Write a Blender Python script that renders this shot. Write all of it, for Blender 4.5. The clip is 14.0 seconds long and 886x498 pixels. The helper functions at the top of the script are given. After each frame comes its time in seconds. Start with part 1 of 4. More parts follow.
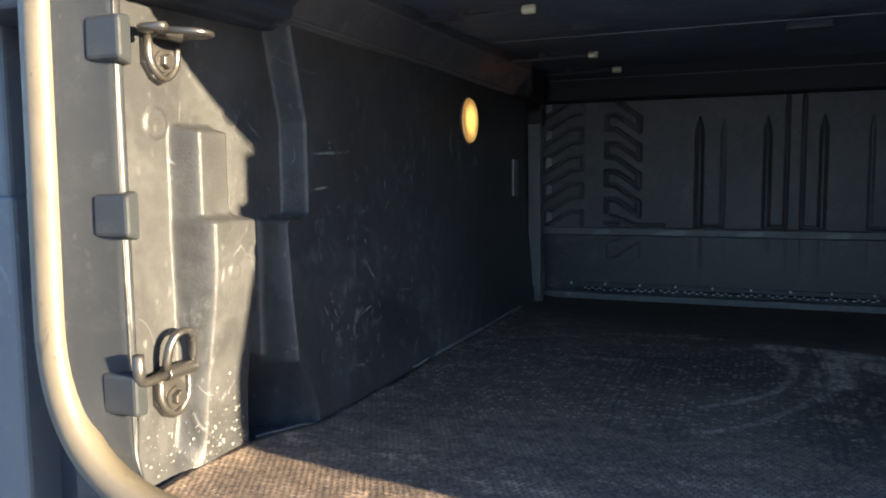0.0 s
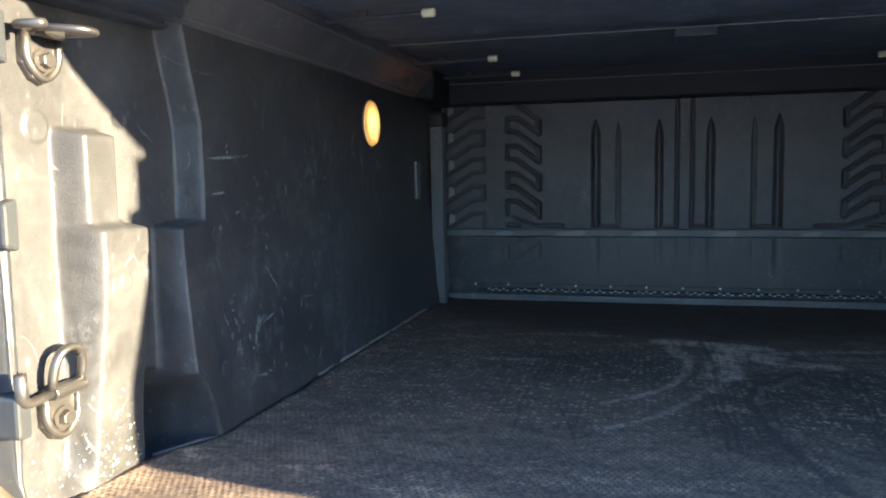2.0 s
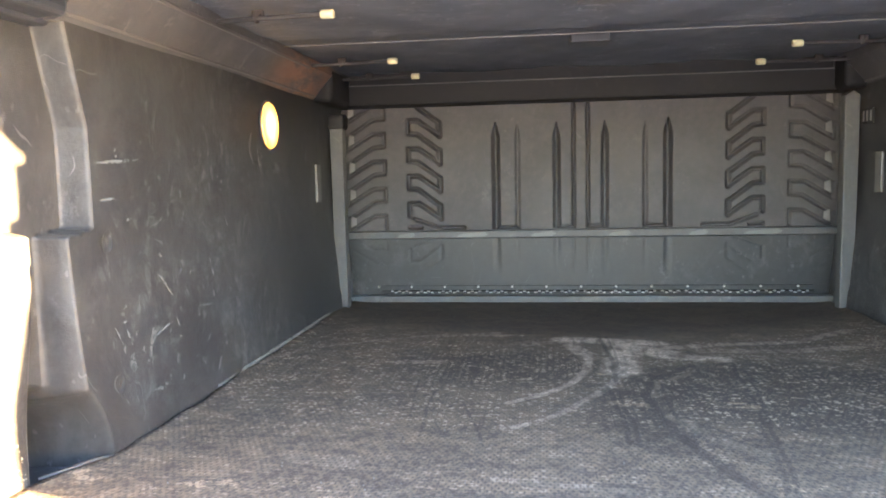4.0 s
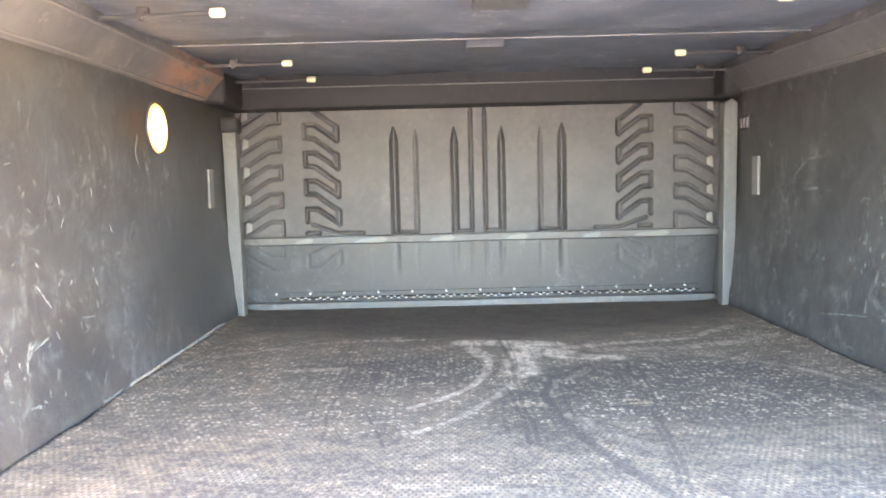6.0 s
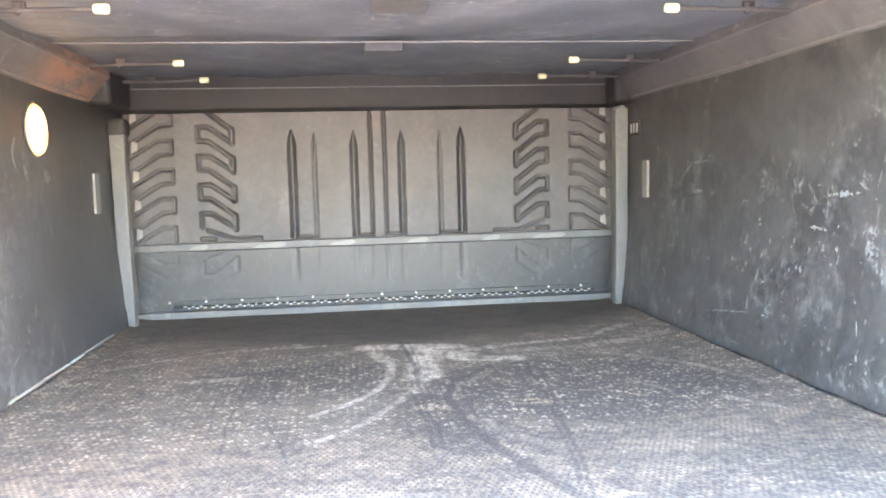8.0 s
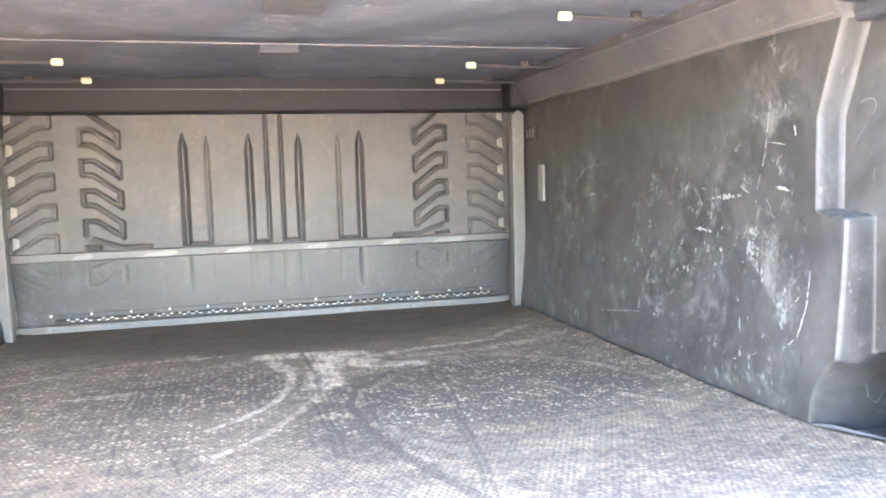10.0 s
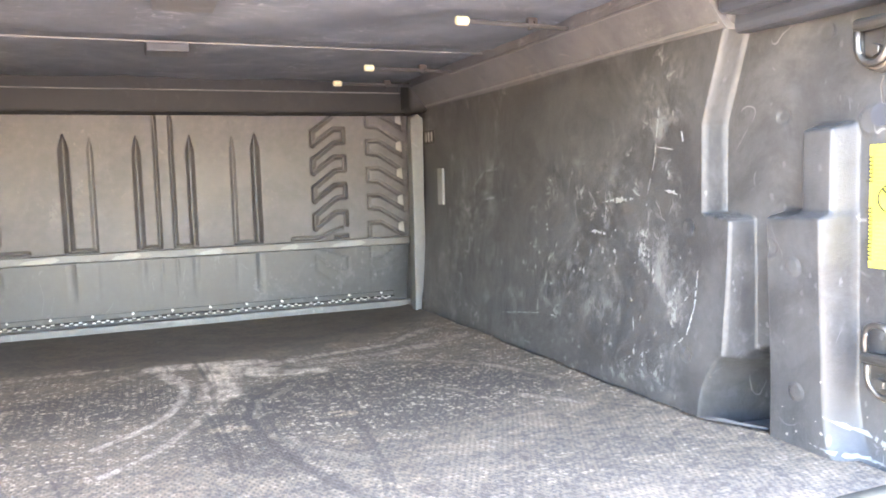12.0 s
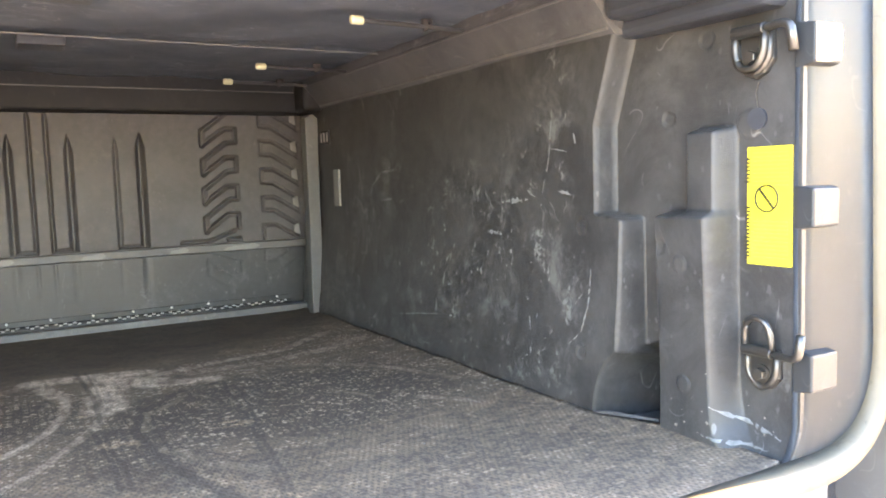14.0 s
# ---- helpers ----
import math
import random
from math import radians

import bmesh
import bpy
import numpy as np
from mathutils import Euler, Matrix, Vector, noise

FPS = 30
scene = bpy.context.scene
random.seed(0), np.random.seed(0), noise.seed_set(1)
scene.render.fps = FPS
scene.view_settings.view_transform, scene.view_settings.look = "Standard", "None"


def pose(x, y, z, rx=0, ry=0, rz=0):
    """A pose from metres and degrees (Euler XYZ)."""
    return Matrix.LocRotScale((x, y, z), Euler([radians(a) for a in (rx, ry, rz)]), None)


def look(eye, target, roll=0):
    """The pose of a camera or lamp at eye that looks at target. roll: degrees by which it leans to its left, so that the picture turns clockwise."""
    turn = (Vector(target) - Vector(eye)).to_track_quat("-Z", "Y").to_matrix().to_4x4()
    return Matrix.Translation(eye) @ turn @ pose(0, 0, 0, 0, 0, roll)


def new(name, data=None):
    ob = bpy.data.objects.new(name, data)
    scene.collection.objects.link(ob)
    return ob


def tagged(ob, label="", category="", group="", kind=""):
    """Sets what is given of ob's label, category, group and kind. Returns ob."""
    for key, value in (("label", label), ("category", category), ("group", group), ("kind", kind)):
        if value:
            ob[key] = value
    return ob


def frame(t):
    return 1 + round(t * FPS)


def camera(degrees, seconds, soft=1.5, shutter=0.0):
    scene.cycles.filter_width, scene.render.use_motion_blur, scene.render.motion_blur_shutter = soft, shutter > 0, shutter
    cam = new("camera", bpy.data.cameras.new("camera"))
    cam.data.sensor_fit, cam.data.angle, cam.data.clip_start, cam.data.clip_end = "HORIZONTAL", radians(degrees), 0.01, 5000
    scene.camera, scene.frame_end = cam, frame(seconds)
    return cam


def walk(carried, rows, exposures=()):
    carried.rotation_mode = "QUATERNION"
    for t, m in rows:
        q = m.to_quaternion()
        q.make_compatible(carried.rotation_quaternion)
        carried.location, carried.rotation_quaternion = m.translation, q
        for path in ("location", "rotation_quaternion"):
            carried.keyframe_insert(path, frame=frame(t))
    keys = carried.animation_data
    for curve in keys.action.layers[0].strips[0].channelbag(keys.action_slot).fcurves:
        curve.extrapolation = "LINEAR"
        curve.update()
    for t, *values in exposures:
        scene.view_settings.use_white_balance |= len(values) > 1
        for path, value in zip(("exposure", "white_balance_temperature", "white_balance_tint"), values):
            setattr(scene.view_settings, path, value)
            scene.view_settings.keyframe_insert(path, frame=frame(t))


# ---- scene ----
import functools
cam = camera(59.8, 14.0, soft=1.9)
PATH = [
    (0, (-0.0845, -2.0856, 0.3349), (-0.8361, -0.2419, 0.1450), -0.54),
    (0.5, (-0.0855, -2.0836, 0.3339), (-0.7757, -0.2158, 0.1468), -0.61),
    (1, (-0.0865, -2.0816, 0.3349), (-0.7194, -0.1935, 0.1486), -0.79),
    (1.5, (-0.0874, -2.0805, 0.3358), (-0.6619, -0.1740, 0.1485), -0.86),
    (2, (-0.0874, -2.0785, 0.3368), (-0.6034, -0.1553, 0.1494), -0.93),
    (2.5, (-0.0854, -2.0775, 0.3368), (-0.5391, -0.1386, 0.1504), -1.01),
    (3, (-0.0903, -2.0734, 0.3377), (-0.4788, -0.1204, 0.1513), -1.08),
    (5.3, (-0.0923, -2.0723, 0.3407), (-0.1929, -0.0835, 0.1557), -1.35),
    (5.5, (-0.0912, -2.0664, 0.3376), (-0.1638, -0.0760, 0.1557), -1.34),
    (6, (-0.0911, -2.0644, 0.3376), (-0.0987, -0.0726, 0.1568), -1.41),
    (6.5, (-0.0911, -2.0644, 0.3376), (-0.0347, -0.0734, 0.1571), -1.38),
    (7, (-0.0910, -2.0614, 0.3375), (0.0303, -0.0732, 0.1584), -1.45),
    (7.5, (-0.0920, -2.0594, 0.3385), (0.0913, -0.0758, 0.1596), -1.43),
    (8, (-0.0920, -2.0604, 0.3385), (0.1572, -0.0840, 0.1599), -1.50),
    (10.5, (-0.0918, -2.0504, 0.3394), (0.4731, -0.1398, 0.1648), -1.67),
    (11, (-0.0898, -2.0484, 0.3404), (0.5358, -0.1568, 0.1653), -1.65),
    (11.5, (-0.0897, -2.0444, 0.3403), (0.5992, -0.1749, 0.1658), -1.72),
    (12, (-0.0887, -2.0424, 0.3393), (0.6611, -0.1964, 0.1663), -1.70),
    (12.5, (-0.0875, -2.0335, 0.3381), (0.7263, -0.2147, 0.1658), -1.77),
    (13, (-0.0865, -2.0345, 0.3392), (0.7852, -0.2428, 0.1664), -1.75),
    (13.5, (-0.0865, -2.0335, 0.3381), (0.8452, -0.2720, 0.1671), -1.73),
    (14, (-0.0865, -2.0345, 0.3402), (0.9025, -0.3054, 0.1608), -1.81),
]
EXPOSURES = [
    (0.0, 3.14, 4450, 17), (0.5, 3.3, 4450, 18), (1.0, 3.78, 4420, 18), (1.5, 3.95, 4380, 17), (2.2, 4.05, 4450, 17), (2.5, 4.82, 4720, 17),
    (3.0, 5.42, 5600, 20), (5.3, 7.23, 5780, 24), (8.0, 7.56, 5830, 26), (11.0, 7.73, 6020, 29), (12.5, 7.3, 6120, 28), (13.0, 7.12, 6130, 27), (13.5, 6.78, 6230, 26), (14.0, 6.44, 6280, 25),
]
walk(cam, [(t, look(eye, target, roll)) for t, eye, target, roll in PATH], EXPOSURES)

# ---- light: low evening sun and sky ----
SUN = Vector((1.0, -0.153, 0.143)).normalized()
world = bpy.data.worlds.new("world")
scene.world = world
world.use_nodes = True
wn = world.node_tree
sky = wn.nodes.new("ShaderNodeTexSky")
sky.sky_type = "NISHITA"
sky.sun_disc = False
sky.air_density, sky.dust_density, sky.ozone_density = 1.0, 0.3, 1.0
sky.sun_elevation = math.asin(SUN.z)
sky.sun_rotation = math.atan2(SUN.x, SUN.y)
wn.links.new(sky.outputs[0], wn.nodes["Background"].inputs[0])
wn.nodes["Background"].inputs[1].default_value = 0.055
sun = new("sun", bpy.data.lights.new("sun", "SUN"))
sun.data.energy, sun.data.angle, sun.data.color = 5.0, radians(0.53), (1.0, 0.66, 0.25)
sun.matrix_world = look(SUN * 20, (0, 0, 0))

# ---- materials ----


class Mat:
    """A node material under construction."""

    def __init__(self, name, rough=0.5, metal=0.0):
        self.m = bpy.data.materials.new(name)
        self.m.use_nodes = True
        self.t = self.m.node_tree
        self.bsdf = self.t.nodes["Principled BSDF"]
        self.bsdf.inputs["Roughness"].default_value = rough
        self.bsdf.inputs["Metallic"].default_value = metal
        self.pos = self.t.nodes.new("ShaderNodeTexCoord").outputs["Object"]

    def put(self, socket, value):
        if isinstance(value, bpy.types.NodeSocket):
            self.t.links.new(value, socket)
        else:
            socket.default_value = value

    def math(self, op, a, b=0.0, c=0.0):
        n = self.t.nodes.new("ShaderNodeMath")
        n.operation = op
        for k, v in enumerate((a, b, c)):
            self.put(n.inputs[k], v)
        return n.outputs[0]

    def xyz(self):
        n = self.t.nodes.new("ShaderNodeSeparateXYZ")
        self.put(n.inputs[0], self.pos)
        return n.outputs

    def stretch(self, sx, sy, sz, rz=0.0):
        n = self.t.nodes.new("ShaderNodeMapping")
        self.put(n.inputs[0], self.pos)
        n.inputs["Scale"].default_value = (sx, sy, sz)
        n.inputs["Rotation"].default_value = (0, 0, radians(rz))
        return n.outputs[0]

    def noise(self, scale, detail=4.0, rough=0.6, vec=None, warp=0.0):
        n = self.t.nodes.new("ShaderNodeTexNoise")
        self.put(n.inputs["Vector"], vec or self.pos)
        n.inputs["Scale"].default_value = scale
        n.inputs["Detail"].default_value = detail
        n.inputs["Roughness"].default_value = rough
        n.inputs["Distortion"].default_value = warp
        return n.outputs[0]

    def dots(self, scale, size, share, vec=None, flat=False):
        """Small separate dots: one in that share of the cells."""
        n = self.t.nodes.new("ShaderNodeTexVoronoi")
        n.voronoi_dimensions = "2D" if flat else "3D"
        self.put(n.inputs["Vector"], vec or self.pos)
        n.inputs["Scale"].default_value = scale
        c = self.t.nodes.new("ShaderNodeSeparateXYZ")
        self.put(c.inputs[0], n.outputs["Color"])
        r = self.math("MULTIPLY_ADD", c.outputs[1], size, size * 0.5)
        rag = self.math("MULTIPLY_ADD", self.noise(scale * 2.6, 4, 0.7, vec), 3.0, -1.5)
        inside = self.ramp(self.math("ADD", self.math("DIVIDE", n.outputs["Distance"], r), rag), 0.6, 0.95, 1.0, 0.0)
        return self.math("MULTIPLY", inside, self.math("LESS_THAN", c.outputs[0], share))

    def vector(self, op, a, b):
        """COMBINE takes x and y; the rest are vector operations."""
        if op == "COMBINE":
            n = self.t.nodes.new("ShaderNodeCombineXYZ")
            self.put(n.inputs[0], a)
            self.put(n.inputs[1], b)
            return n.outputs[0]
        n = self.t.nodes.new("ShaderNodeVectorMath")
        n.operation = op
        self.put(n.inputs[0], a)
        self.put(n.inputs["Scale" if op == "SCALE" else 1], b)
        return n.outputs[1 if op in ("DOT_PRODUCT", "DISTANCE") else 0]

    def ramp(self, v, lo, hi, a=0.0, b=1.0):
        n = self.t.nodes.new("ShaderNodeMapRange")
        n.interpolation_type = "SMOOTHSTEP"
        for k, x in enumerate((v, lo, hi, a, b)):
            self.put(n.inputs[k], x)
        return n.outputs[0]

    def mix(self, f, a, b):
        n = self.t.nodes.new("ShaderNodeMix")
        n.data_type = "RGBA"
        self.put(n.inputs[0], f)
        for k, v in ((6, a), (7, b)):
            self.put(n.inputs[k], v if isinstance(v, bpy.types.NodeSocket) else (*v, 1.0))
        return n.outputs[2]

    def colour(self, v):
        self.put(self.bsdf.inputs["Base Color"], v if isinstance(v, bpy.types.NodeSocket) else (*v, 1.0))
        return self

    def rough(self, v):
        self.put(self.bsdf.inputs["Roughness"], v)
        return self

    def bump(self, h, strength=0.3, dist=0.002):
        n = self.t.nodes.new("ShaderNodeBump")
        n.inputs["Strength"].default_value = strength
        n.inputs["Distance"].default_value = dist
        self.put(n.inputs["Height"], h)
        self.put(self.bsdf.inputs["Normal"], n.outputs[0])
        return self

    def add(self, *vs):
        out = vs[0]
        for v in vs[1:]:
            out = self.math("MAXIMUM", out, v)
        return out


def worn(name, base, dust, amount=0.35, scuff=(0.4, 0.42, 0.42), scuffs=0.5, rough=0.5, metal=0.0, grain=900, bump=0.25, peel=0.0, mottle=0.0, rubbed=False, along=(1, 1, 0.8), gloss=0.5, glow=None):
    """Plastic or paint with fine grain, dust in patches, pale scuffs and thin curved scratches."""
    k = Mat(name, rough, metal)
    big = k.ramp(k.noise(5, 6, 0.65), 0.38, 0.72)
    fine = k.ramp(k.noise(60, 5, 0.7), 0.35, 0.75)
    d = k.math("MULTIPLY", k.math("MULTIPLY_ADD", fine, 0.6, 0.4), k.math("MULTIPLY_ADD", big, amount, amount * 0.5))
    col = k.mix(d, base, dust)
    if mottle:
        cloud = k.ramp(k.noise(9, 7, 0.7, k.stretch(1, 1, 0.8), 0.5), 0.40, 0.62)
        col = k.mix(k.math("MULTIPLY", cloud, mottle), col, dust)
    if scuffs:
        where = k.ramp(k.noise(4.2, 5, 0.65), 0.46, 0.62)
        if rubbed:
            px, py, pz = k.xyz()
            away = k.math("ADD", k.math("POWER", k.math("MULTIPLY", k.math("ADD", py, 1.02), 2.6), 2.0), k.math("POWER", k.math("MULTIPLY", k.math("SUBTRACT", pz, 0.2), 4.5), 2.0))
            where = k.add(where, k.math("MULTIPLY", k.ramp(away, 1.3, 0.2), k.ramp(k.noise(11, 4, 0.6), 0.38, 0.55)))
            where = k.math("MULTIPLY", where, k.ramp(py, -1.20, -1.13, 0.2, 1.0))
        smear = k.math("MULTIPLY", k.ramp(k.noise(37, 8, 0.74, k.stretch(*along), 0.5), 0.555, 0.66), where)
        haze = k.math("MULTIPLY", k.ramp(k.noise(15, 8, 0.75, k.stretch(*along), 0.4), 0.50, 0.66), where)
        line = k.ramp(k.math("ABSOLUTE", k.math("SUBTRACT", k.noise(11.6, 2, 0.4, k.stretch(1, 1, 0.6), 0.5), 0.5)), 0.0012, 0.005, 1.0, 0.0)
        line = k.math("MULTIPLY", line, k.ramp(k.noise(19, 2, 0.5), 0.56, 0.62))
        speck = k.math("MULTIPLY", k.dots(80, 0.22, 0.24, k.stretch(1, 1, 0.6)), k.math("MULTIPLY_ADD", where, 0.7, 0.12))
        chip = k.math("MULTIPLY", k.dots(19, 0.26, 0.3, k.stretch(1, 1.1, 0.5)), k.math("MULTIPLY", where, k.ramp(k.noise(150, 4, 0.7), 0.45, 0.56)))
        marks = k.add(k.math("MULTIPLY", smear, 0.6), k.math("MULTIPLY", haze, 0.34), k.math("MULTIPLY", line, 0.35), k.math("MULTIPLY", speck, 0.8), k.math("MULTIPLY", chip, 0.6))
        col = k.mix(k.math("MULTIPLY", marks, scuffs), col, scuff)
    if glow:
        # a warm glow painted into the colour along y, strongest in its middle
        ry = k.math("ABSOLUTE", k.math("SUBTRACT", k.xyz()[1], glow[0]))
        glow_mask = k.math("MULTIPLY", k.ramp(ry, glow[1], 0.0), k.ramp(k.noise(16, 6, 0.7, k.stretch(1, 0.4, 1.4)), 0.34, 0.56))
        col = k.mix(k.math("MULTIPLY", glow_mask, 0.75), col, (0.42, 0.2, 0.105))
    k.colour(col)
    k.rough(k.math("MULTIPLY_ADD", d, 0.5, rough - 0.08))
    h = k.math("ADD", k.noise(grain, 2), k.math("MULTIPLY", fine, 0.6))
    if peel:
        h = k.math("ADD", h, k.math("MULTIPLY", k.noise(420, 3, 0.6), peel))
    k.bump(h, bump, 0.0012)
    k.bsdf.inputs["Specular IOR Level"].default_value = gloss
    return k.m


LINER = worn("black_liner_plastic", (0.030, 0.0296, 0.0304), (0.17, 0.168, 0.164), 0.12, (0.45, 0.455, 0.45), 0.55, 0.38, bump=0.34, peel=1.3, mottle=0.16, rubbed=True, gloss=0.32)
BULK = worn("dusty_bulkhead_plastic", (0.044, 0.0423, 0.045), (0.134, 0.127, 0.13), 0.5, (0.33, 0.32, 0.31), 0.35, 0.5, mottle=0.2)
BULK_LOW = worn("lower_bulkhead_plastic", (0.022, 0.025, 0.028), (0.066, 0.069, 0.072), 0.35, (0.34, 0.36, 0.36), 0.3, 0.42, mottle=0.12)
COVER = worn("cover_underside", (0.083, 0.091, 0.114), (0.235, 0.252, 0.285), 0.4, (0.46, 0.475, 0.5), 0.95, 0.55, peel=1.2, mottle=0.25, along=(0.45, 1.7, 1))
RAIL = worn("dusty_rail", (0.046, 0.047, 0.051), (0.165, 0.157, 0.153), 0.55, (0.42, 0.39, 0.36), 0.6, 0.38, mottle=0.3, along=(1, 0.25, 1.6))
# same rail, with the orange glow near the lamp painted in
RAIL_GLOW = worn("dusty_rail_with_painted_glow", (0.046, 0.047, 0.051), (0.165, 0.157, 0.153), 0.55, (0.42, 0.39, 0.36), 0.6, 0.38, mottle=0.3, along=(1, 0.25, 1.6), glow=(-0.40, 0.26))
HEADER = worn("dull_black_header", (0.014, 0.014, 0.015), (0.048, 0.047, 0.049), 0.25, (0.12, 0.12, 0.12), 0.15, 0.6, gloss=0.3)
ROD = worn("dusty_grey_rod", (0.03, 0.03, 0.031), (0.09, 0.08, 0.075), 0.5, scuffs=0.0, rough=0.5)
BLACK = worn("black_trim", (0.034, 0.037, 0.046), (0.11, 0.116, 0.13), 0.18, scuffs=0.0, rough=0.4)
STOP = worn("grey_stop_plastic", (0.026, 0.029, 0.033), (0.05, 0.049, 0.048), 0.3, (0.3, 0.3, 0.3), 0.2, 0.45, bump=0.15, gloss=0.4)
SCRAPE = worn("scraped_pale_plastic", (0.24, 0.25, 0.25), (0.09, 0.09, 0.09), 0.8, scuffs=0.0, rough=0.6)
CHIP = worn("pale_chipped_paint", (0.3, 0.29, 0.28), (0.2, 0.18, 0.16), 0.4, scuffs=0.0, rough=0.5)
POST = worn("grey_post", (0.085, 0.088, 0.09), (0.22, 0.21, 0.2), 0.35, (0.5, 0.5, 0.48), 0.25, 0.5)
PAINT = worn("smooth_grey_jamb", (0.049, 0.052, 0.058), (0.085, 0.083, 0.084), 0.3, (0.3, 0.3, 0.3), 0.2, 0.38, bump=0.1)
LIP = worn("beige_lip_paint", (0.102, 0.086, 0.058), (0.145, 0.124, 0.088), 0.5, (0.035, 0.028, 0.022), 0.9, 0.5, bump=0.12, mottle=0.4)
BODY = worn("grey_body_paint", (0.11, 0.113, 0.12), (0.16, 0.157, 0.15), 0.4, scuffs=0.3, rough=0.5, bump=0.15)
STEEL = worn("dull_plated_steel", (0.13, 0.125, 0.118), (0.12, 0.1, 0.08), 0.4, (0.5, 0.47, 0.43), 0.2, 0.33, 0.85)
ALU = worn("worn_edge", (0.16, 0.16, 0.16), (0.25, 0.22, 0.19), 0.5, (0.6, 0.6, 0.6), 0.3, 0.42, 0.4)
PALE_STRIP = worn("torn_pale_foam", (0.26, 0.245, 0.22), (0.16, 0.14, 0.12), 0.6, scuffs=0.0, rough=0.8)
WHITE = worn("yellowed_plastic_tip", (0.72, 0.66, 0.4), (0.5, 0.44, 0.28), 0.25, scuffs=0.0, rough=0.45)
PALE = worn("pale_reflector", (0.17, 0.175, 0.175), (0.22, 0.2, 0.18), 0.3, scuffs=0.1, rough=0.4)
BRIGHT = worn("bright_worn_metal", (0.55, 0.55, 0.54), (0.4, 0.37, 0.33), 0.3, scuffs=0.1, rough=0.35)
DARK = worn("near_black_rubber", (0.012, 0.012, 0.013), (0.08, 0.075, 0.07), 0.2, scuffs=0.0, rough=0.6)
RUST = worn("rusty_bracket", (0.035, 0.03, 0.029), (0.09, 0.07, 0.06), 0.5, (0.24, 0.2, 0.17), 0.3, 0.6, 0.2)
CONCRETE = worn("concrete", (0.235, 0.265, 0.31), (0.33, 0.36, 0.40), 0.5, (0.48, 0.5, 0.53), 0.3, 0.85, grain=300, bump=0.5)
YELLOW = worn("yellow_label_vinyl", (0.8, 0.68, 0.03), (0.7, 0.6, 0.12), 0.15, scuffs=0.0, rough=0.35, bump=0.03)
YELLOW_DIM = worn("faint_print", (0.68, 0.57, 0.05), (0.6, 0.5, 0.12), 0.2, scuffs=0.0, rough=0.4, bump=0.03)
INK = worn("black_ink", (0.02, 0.02, 0.015), (0.1, 0.09, 0.03), 0.1, scuffs=0.0, rough=0.5, bump=0.02)

lamp_mat = Mat("lit_lamp_lens", 0.35)
lx, ly, lz = lamp_mat.xyz()
radius = lamp_mat.math("SQRT", lamp_mat.math("ADD", lamp_mat.math("MULTIPLY", ly, ly), lamp_mat.math("MULTIPLY", lz, lz)))
hot = lamp_mat.math("ADD", lamp_mat.ramp(radius, 0.056, 0.008), lamp_mat.math("MULTIPLY_ADD", lamp_mat.noise(40, 4, 0.6), 0.5, -0.25))
lamp_mat.colour((0.8, 0.55, 0.25))
lamp_mat.put(lamp_mat.bsdf.inputs["Emission Color"], lamp_mat.mix(hot, (1.0, 0.34, 0.025), (1.0, 0.6, 0.055)))
lamp_mat.put(lamp_mat.bsdf.inputs["Emission Strength"], lamp_mat.ramp(hot, 0.0, 1.0, 0.03, 0.2))
LAMP = lamp_mat.m


